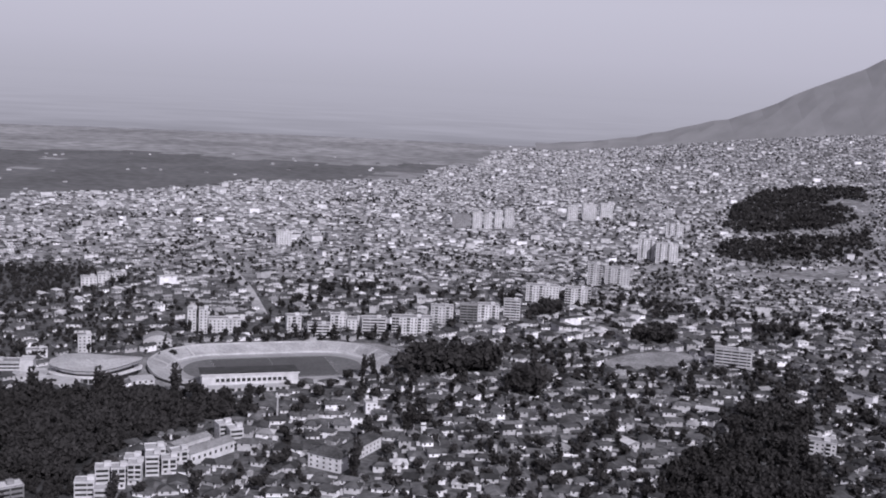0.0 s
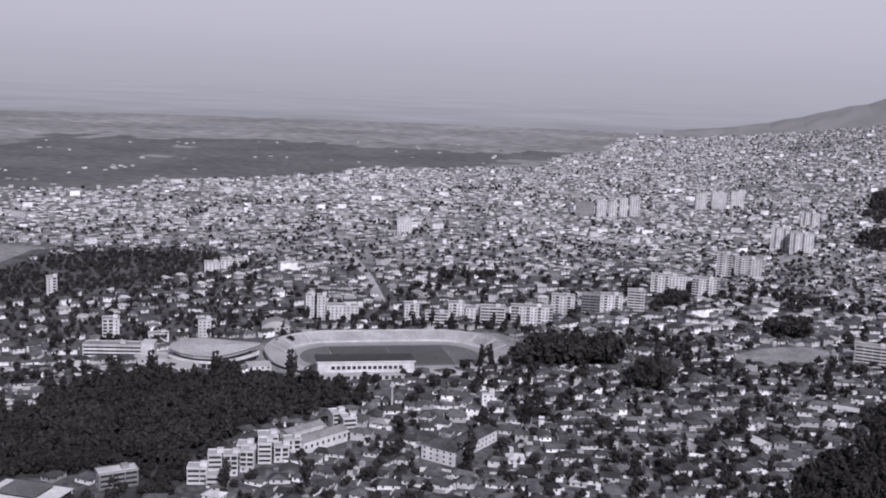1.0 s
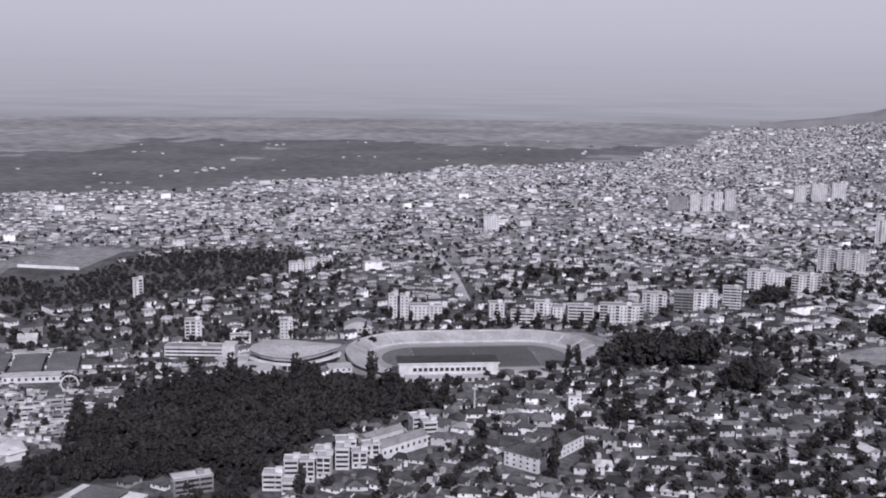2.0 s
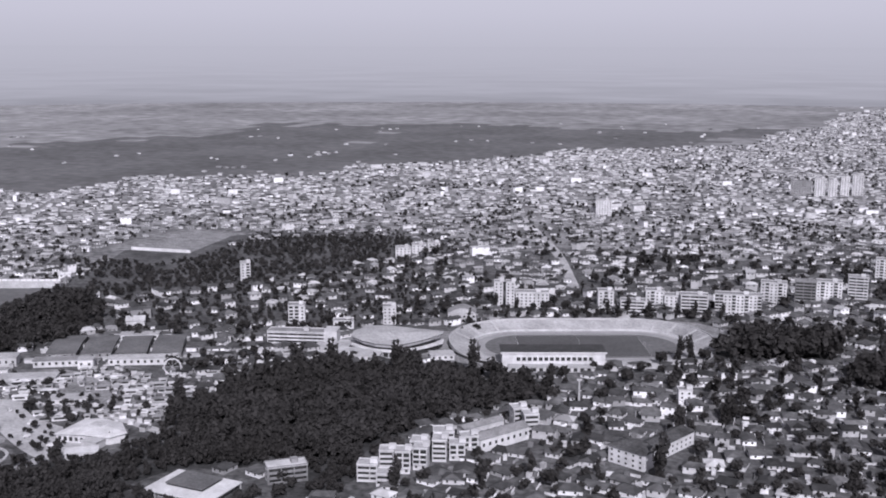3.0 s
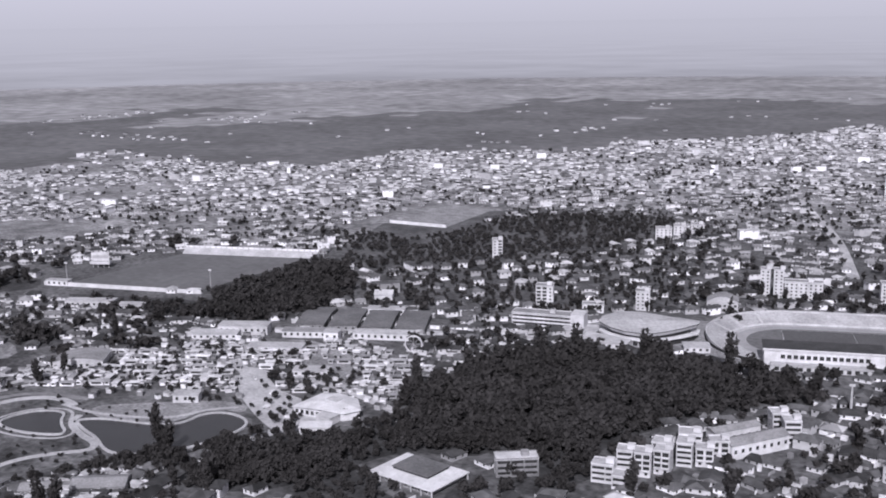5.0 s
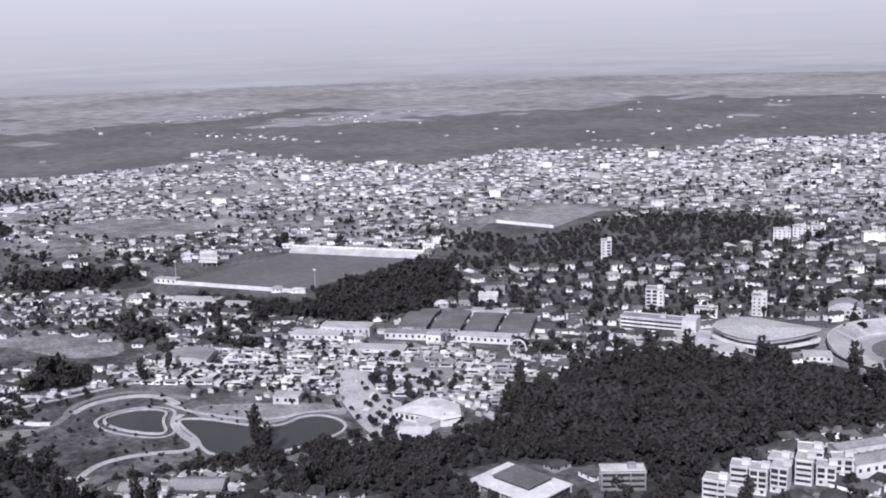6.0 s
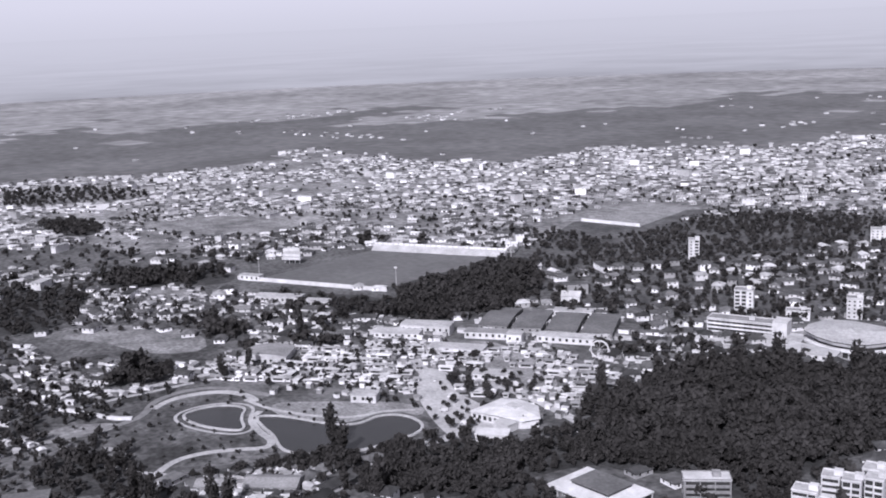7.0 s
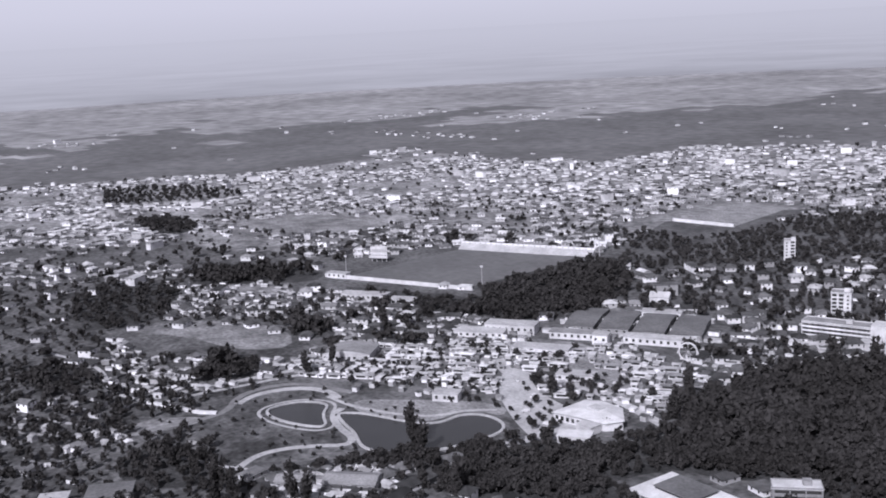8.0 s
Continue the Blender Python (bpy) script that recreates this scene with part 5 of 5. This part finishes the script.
MODELS = [(14.0, 10.5, 2.7, False, True), (11.0, 10.0, 4.0, False, True), (13.5, 9.0, 3.4, False, False), (9.0, 7.0, 3.0, True, False), (9.0, 9.0, 6.2, False, True)]
first = {}
for i in range(NEAR):
    kind = int(rng.choice(5, p=[0.36, 0.3, 0.22, 0.06, 0.06]))
    m = Matrix.Translation((hx[i], hy[i], float(land(hx[i], hy[i])))) @ Matrix.Rotation(turn[i], 4, 'Z')
    if kind not in first:
        first[kind] = tagged(house_model(*MODELS[kind]), HOUSE_LABELS[kind], "house", "houses of the near quarter")
        first[kind].matrix_basis = m
    else:
        copy_thing(first[kind], m)

# houses further off, joined by ring of distance
for lo, hi in ((0, 900), (900, 1500), (1500, 2400), (2400, 4900)):
    sel = [i for i in range(NEAR, n) if lo <= hr[i] < hi]
    s = np.array(sel)
    c, sn = np.cos(turn[s])[:, None], np.sin(turn[s])[:, None]
    base = land(hx[s], hy[s])[:, None]

    def place(v):
        return np.stack([hx[s][:, None] + v[..., 0] * c - v[..., 1] * sn, hy[s][:, None] + v[..., 0] * sn + v[..., 1] * c, base + v[..., 2]], -1)
    wv = WALL_V[None] * np.stack([hw[s], hd[s], hh[s]], -1)[:, None]
    rise = np.where(flat[s], 0.3, hd[s] * 0.22)
    hip = np.where(flat[s], 0.0, np.where(rng.uniform(0, 1, len(s)) < 0.6, hd[s] * 0.45, 0))
    W, D, H, zero = hw[s] / 2 + .8, hd[s] / 2 + .8, hh[s], 0 * hw[s]
    roof = np.stack([np.stack(q, -1) for q in ((-W, -D, H), (W, -D, H), (W, D, H), (-W, D, H), (-W + hip, zero, H + rise), (W - hip, zero, H + rise))], 1)
    V = np.concatenate([place(wv), place(roof)], 1)
    fw = WALL_F[None] + (np.arange(len(s)) * 14)[:, None, None]
    T = np.array([(8, 9, 13, 12), (10, 11, 12, 13)])
    fr = T[None] + (np.arange(len(s)) * 14)[:, None, None]
    # pale roofs grow more common further out, painting haze into the roof colours
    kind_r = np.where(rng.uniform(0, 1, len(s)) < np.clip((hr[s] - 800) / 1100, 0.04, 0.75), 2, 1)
    quads = np.concatenate([fw.reshape(-1, 4), fr.reshape(-1, 4)])
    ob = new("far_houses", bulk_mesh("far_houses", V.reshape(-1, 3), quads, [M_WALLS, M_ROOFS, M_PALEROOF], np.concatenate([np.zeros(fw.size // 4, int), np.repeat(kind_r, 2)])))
    # gable ends and hips
    te = np.array([(9, 10, 13), (11, 8, 12)])[None] + (np.arange(len(s)) * 14)[:, None, None]
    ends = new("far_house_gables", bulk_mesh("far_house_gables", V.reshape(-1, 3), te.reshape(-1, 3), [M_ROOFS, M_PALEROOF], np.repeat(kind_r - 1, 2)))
    tagged(ob, "crowded pale houses with tiled roofs across the town", "houses", kind="stuff")
    ends.parent = ob
    if hi <= 1500:
        # small dark windows, two on every side, a hand's width proud of the wall
        quads_w = []
        for ax, ay, ux, uy, L_, D_ in ((0, -1, 1, 0, hw[s], hd[s]), (1, 0, 0, 1, hd[s], hw[s]), (0, 1, -1, 0, hw[s], hd[s]), (-1, 0, 0, -1, hd[s], hw[s])):
            for pos in (-0.26, 0.2):
                cu, cn, z0 = L_ * pos, D_ / 2 + 0.05, hh[s] - 1.9
                corner = []
                for du, dz in ((-.6, 0), (.6, 0), (.6, 1.3), (-.6, 1.3)):
                    corner.append(np.stack([ux * (cu + du) + ax * cn, uy * (cu + du) + ay * cn, z0 + dz], -1))
                quads_w.append(np.stack(corner, 1))
        qv = place(np.concatenate(quads_w, 1))
        qn = qv.shape[0] * qv.shape[1]
        panes = new("far_house_windows", bulk_mesh("far_house_windows", qv.reshape(-1, 3), np.arange(qn).reshape(-1, 4), [M_GLASS]))
        panes.parent = ob

# garden trees among the houses
k = rng.uniform(0, 1, len(tx)) < np.where(np.hypot(tx, ty) < 950, 0.85, 0.42)
tx, ty = tx[k], ty[k]
qx, qy = fill([(60, 1130), (160, 1500), (330, 2050), (900, 2900), (1250, 2900), (700, 1600), (420, 1100)], 15)
k = ~any_of(qx, qy, WOODS + CLEAR) & (rng.uniform(0, 1, len(qx)) < 0.25 + 0.6 * (value_noise(qx, qy, 90, 61) > 0.5))
tx, ty = np.concatenate([tx, qx[k]]), np.concatenate([ty, qy[k]])
# groves in the middle of the town
qx, qy = fill([(-760, 1200), (-700, 1700), (-300, 2250), (300, 2300), (160, 1200), (-60, 1080), (-300, 1000)], 15)
k = ~any_of(qx, qy, WOODS + CLEAR) & (rng.uniform(0, 1, len(qx)) < 0.75 * (value_noise(qx, qy, 95, 67) > 0.66))
tx, ty = np.concatenate([tx, qx[k]]), np.concatenate([ty, qy[k]])
sp = np.concatenate([np.stack(fill(p, q), 1) for p, q in zip(SPARSE + [WILD], (12, 14, 26, 9))])
sp = sp[~any_of(sp[:, 0], sp[:, 1], WOODS + CLEAR)]
tx, ty = np.concatenate([tx, sp[:, 0]]), np.concatenate([ty, sp[:, 1]])
# more trees squeezed in between the houses of the near half of the town
ex, ey = fill([(-1100, 150), (-1300, 700), (-700, 1500), (0, 1500), (420, 1450), (420, 500), (0, 300), (-400, 150)], 12.5)
k = ~any_of(ex, ey, WOODS + CLEAR) & (rng.uniform(0, 1, len(ex)) < (0.3 + 0.6 * (value_noise(ex, ey, 45, 31) > 0.52)) * np.where(np.hypot(ex, ey) < 950, 1.0, 0.45)) & ((rng.uniform(0, 1, len(ex)) < 0.25) | ~any_of(ex, ey, [SPARSE[1], WILD]))
tx, ty = np.concatenate([tx, ex[k]]), np.concatenate([ty, ey[k]])
tr = np.hypot(tx, ty)
order = np.argsort(tr)
tx, ty, tr = tx[order], ty[order], tr[order]
NT = 260
for i in range(min(NT, len(tx))):
    tree(int(rng.choice([0, 0, 1, 1, 2, 2, 2, 2, 4])), tx[i], ty[i], rng.uniform(0.55, 1.0) * (0.62 if inside(tx[i], ty[i], WILD) or inside(tx[i], ty[i], SPARSE[1]) else 1), "dark leafy garden tree between houses", "garden trees")
for lo, hi in ((0, 1200), (1200, 4900)):
    s = [i for i in range(NT, len(tx)) if lo <= tr[i] < hi and tr[i] > 250]
    scatter("garden_trees", "dark garden trees scattered among the houses", tx[s], ty[s], np.where(any_of(tx[s], ty[s], SPARSE[:2] + [WILD]), 0.68, 1) * rng.uniform(0.5, 1.0, len(s)) * (1 if hi == 1200 else 0.68), rng.choice([0, 0, 1, 1, 2, 2, 2, 2, 2, 3] if hi == 1200 else [0, 2, 2], len(s)), 315 if hi == 1200 else 280)

# tall poplars and cypresses that stand alone
POP = [(20, 759), (17, 770), (26, 765), (74, 651), (81, 659), (-66, 644), (-61, 648), (-89, 607), (-88, 543), (53, 839), (-110, 785), (-117, 778), (157, 795),
       (-216, 474), (-611, 410), (-615, 433), (-459, 385), (-393, 362), (-400, 366), (-410, 553), (-382, 507), (-461, 490), (-661, 509), (-662, 548), (-390, 530), (-443, 300), (-436, 303), (-387, 356), (-468, 272), (-463, 279), (-460, 384), (-448, 382)]
for i, (x, y) in enumerate(POP):
    tree(3 if i % 3 else 4, x, y, 1.25 if i % 4 else 1.6, "tall dark poplar standing above the roofs", "poplars")
for i, (x, y) in enumerate([(-459, 365), (-450, 367), (-449, 374), (-440, 376), (-438, 383), (-431, 386), (-430, 393), (-467, 330), (-449, 340), (-482, 311), (-473, 316)]):
    tree(i % 3, x, y, 0.5 + 0.07 * (i % 4), "dark bushy tree on the lake shore", "shore trees")
for i in range(22):
    x, y = -305 + i * 9.5 + rng.normal(0, 1.5), 868 + i * 2.6 + rng.normal(0, 3)
    tree(3 if i % 2 else 2, x, y, 0.75 + 0.3 * rng.uniform(), "dark poplar in a row behind the stadium", "poplars behind the stadium")

for i, (x, y) in enumerate([(-296, 672), (-288, 668), (-246, 676), (-230, 676), (-352, 642), (-344, 648), (-336, 644), (-205, 668), (-300, 664)]):
    tree((1, 0, 3)[i % 3], x, y, 1.5 + 0.15 * (i % 3), "tall dark tree standing above the wood", "tall trees of the wood")
# clipped dark hedges round the plaza and dark trees in the yard
for i, (x, y) in enumerate([(-470, 500), (-462, 506), (-455, 500), (-448, 495), (-488, 502), (-492, 495), (-440, 452), (-432, 447), (-437, 460), (-424, 455), (-508, 527), (-500, 531), (-491, 528),
                            (-482, 523), (-474, 519), (-466, 522), (-456, 517), (-446, 515), (-520, 540), (-512, 546), (-530, 552), (-410, 470), (-404, 478)]):
    tree(i % 3, x, y, 0.42 + 0.06 * (i % 5), "dark clipped bush beside the pale plaza", "plaza bushes")
# shrubs and small trees between the fair kiosks
fx, fy = fill([(-635, 400), (-600, 540), (-480, 600), (-400, 520), (-390, 480), (-440, 450), (-520, 440)], 9.5)
k = rng.uniform(0, 1, len(fx)) < 0.2 + 0.6 * (value_noise(fx, fy, 30, 77) > 0.5)
scatter("fair_shrubs", "dark shrubs and small trees among the kiosks", fx[k], fy[k], rng.uniform(0.3, 0.7, int(k.sum())), rng.choice([0, 2, 2], int(k.sum())))
lx, ly = fill([(-470, 345), (-440, 385), (-425, 425), (-415, 415), (-425, 375), (-455, 335)], 6.5)
scatter("lakeside_trees", "dark trees along the near shore of the lake", lx, ly, rng.uniform(0.45, 0.8, len(lx)), rng.choice([0, 1, 2], len(lx)))

# courtyard walls, sheds and lean-tos between the houses of the near quarter
wx, wy = fill([(-480, 250), (-330, 400), (-215, 470), (-160, 640), (-90, 780), (0, 960), (300, 1000), (330, 600), (60, 380), (-200, 300)], 8.5)
k = ~any_of(wx, wy, WOODS + CLEAR) & (rng.uniform(0, 1, len(wx)) < 0.62)
wx, wy = wx[k], wy[k]
m = len(wx)
long_ = rng.uniform(0, 1, m) < 0.6
bl, bd, bh = np.where(long_, rng.uniform(4, 10, m), rng.uniform(2.5, 4.5, m)), np.where(long_, 0.35, rng.uniform(2.2, 3.4, m)), np.where(long_, rng.uniform(1.2, 2.2, m), rng.uniform(2.0, 3.2, m))
bt = TURN + rng.choice([0, math.pi / 2], m) + (value_noise(wx, wy, 150, 9) - 0.5) * 1.5 + rng.normal(0, 0.2, m)
bv = WALL_V[None] * np.stack([bl, bd, bh], -1)[:, None]
cs, sn = np.cos(bt)[:, None], np.sin(bt)[:, None]
bv = np.stack([wx[:, None] + bv[..., 0] * cs - bv[..., 1] * sn, wy[:, None] + bv[..., 0] * sn + bv[..., 1] * cs, bv[..., 2] + land(wx, wy)[:, None]], -1)
bf = np.concatenate([WALL_F, [(4, 5, 6, 7)]])[None] + (np.arange(m) * 8)[:, None, None]
tagged(new("courtyard_walls", bulk_mesh("courtyard_walls", bv.reshape(-1, 3), bf.reshape(-1, 4), [M_BITS])),
       "limewashed courtyard walls and small sheds between houses", "walls", kind="stuff")



def huts(name, label, poly, gap, share, long_max=7.5):
    """Small limewashed huts and lean-tos with shallow sheet roofs, joined into one mesh."""
    x, y = fill(poly, gap)
    k = ~any_of(x, y, WOODS + CLEAR[:1] + [CLEAR[10], LAKE1, LAKE2, PLAZA, YARD]) & (rng.uniform(0, 1, len(x)) < share * (0.45 + 1.1 * value_noise(x, y, 32, 15)))
    x, y = x[k], y[k]
    m = len(x)
    l, d, h = rng.uniform(3.2, long_max, m), rng.uniform(2.6, 4.4, m), rng.uniform(2.0, 3.2, m)
    t = TURN + rng.choice([0, math.pi / 2], m, p=[0.7, 0.3]) + rng.normal(0, 0.2, m)
    body = WALL_V[None] * np.stack([l, d, h], -1)[:, None]
    o = 0.35
    roof = np.stack([np.stack(q, -1) for q in ((-l / 2 - o, -d / 2 - o, h), (l / 2 + o, -d / 2 - o, h), (l / 2 + o, d / 2 + o, h), (-l / 2 - o, d / 2 + o, h),
                                               (-l / 2 - o, 0 * l, h + d * 0.2), (l / 2 + o, 0 * l, h + d * 0.2))], 1)
    v = np.concatenate([body, roof], 1)
    c, s_ = np.cos(t)[:, None], np.sin(t)[:, None]
    v = np.stack([x[:, None] + v[..., 0] * c - v[..., 1] * s_, y[:, None] + v[..., 0] * s_ + v[..., 1] * c, v[..., 2] + land(x, y)[:, None]], -1)
    at = (np.arange(m) * 14)[:, None, None]
    quads = np.concatenate([(WALL_F[None] + at).reshape(-1, 4), (np.array([(8, 9, 13, 12), (10, 11, 12, 13)])[None] + at).reshape(-1, 4)])
    which = np.concatenate([np.zeros(m * 4, int), np.repeat(rng.choice([1, 2, 2], m), 2)])
    ob = tagged(new(name, bulk_mesh(name, v.reshape(-1, 3), quads, [M_BITS, M_ROOFS, M_PALEROOF], which)), label, "huts", kind="stuff")
    ends = new("hut_gables", bulk_mesh("hut_gables", v.reshape(-1, 3), (np.array([(9, 10, 13), (11, 8, 12)])[None] + at).reshape(-1, 3), [M_BITS]))
    ends.parent = ob


huts("garden_huts", "small pale huts and sheds among trees beside the park", [(-690, 300), (-775, 335), (-830, 365), (-745, 390), (-677, 425), (-655, 480), (-605, 440), (-620, 410), (-640, 320)], 7.5, 0.75)
huts("garden_huts", "small pale huts and sheds among western gardens", [(-1000, 430), (-870, 545), (-760, 560), (-660, 590), (-600, 560), (-640, 480), (-760, 470), (-850, 400)], 9, 0.6)
huts("garden_huts", "small pale sheds and stalls by the lake road", [(-470, 300), (-480, 325), (-462, 352), (-444, 368), (-425, 350), (-415, 320), (-440, 285)], 6, 0.9)
huts("fair_stalls", "small white stalls and parked vans between the kiosks", [(-640, 420), (-610, 530), (-560, 575), (-480, 605), (-400, 530), (-395, 490), (-440, 500), (-500, 450), (-560, 415)], 5.2, 0.27, 4.5)
huts("garden_huts", "small pale sheds on the parkland slope", [(-640, 210), (-720, 250), (-650, 300), (-560, 300), (-500, 240), (-560, 190)], 12, 0.3)
huts("garden_huts", "small pale sheds along the wood and the school", [(-440, 600), (-470, 660), (-420, 690), (-370, 670), (-385, 610), (-400, 560)], 8, 0.6)
huts("garden_huts", "small pale works sheds beside the factory", [(-700, 560), (-640, 580), (-600, 600), (-560, 690), (-480, 690), (-450, 640), (-520, 600), (-620, 540)], 9, 0.5, 10)

gx_, gy_ = fill([(-600, 300), (-600, 345), (-580, 400), (-500, 425), (-455, 330), (-510, 270)], 9)
k = (rng.uniform(0, 1, len(gx_)) < 0.55) & ~any_of(gx_, gy_, [LAKE1, LAKE2])
scatter("park_shrubs", "low dark shrubs on the lawns round the lakes", gx_[k], gy_[k], rng.uniform(0.18, 0.4, int(k.sum())), rng.choice([0, 2, 2], int(k.sum())))
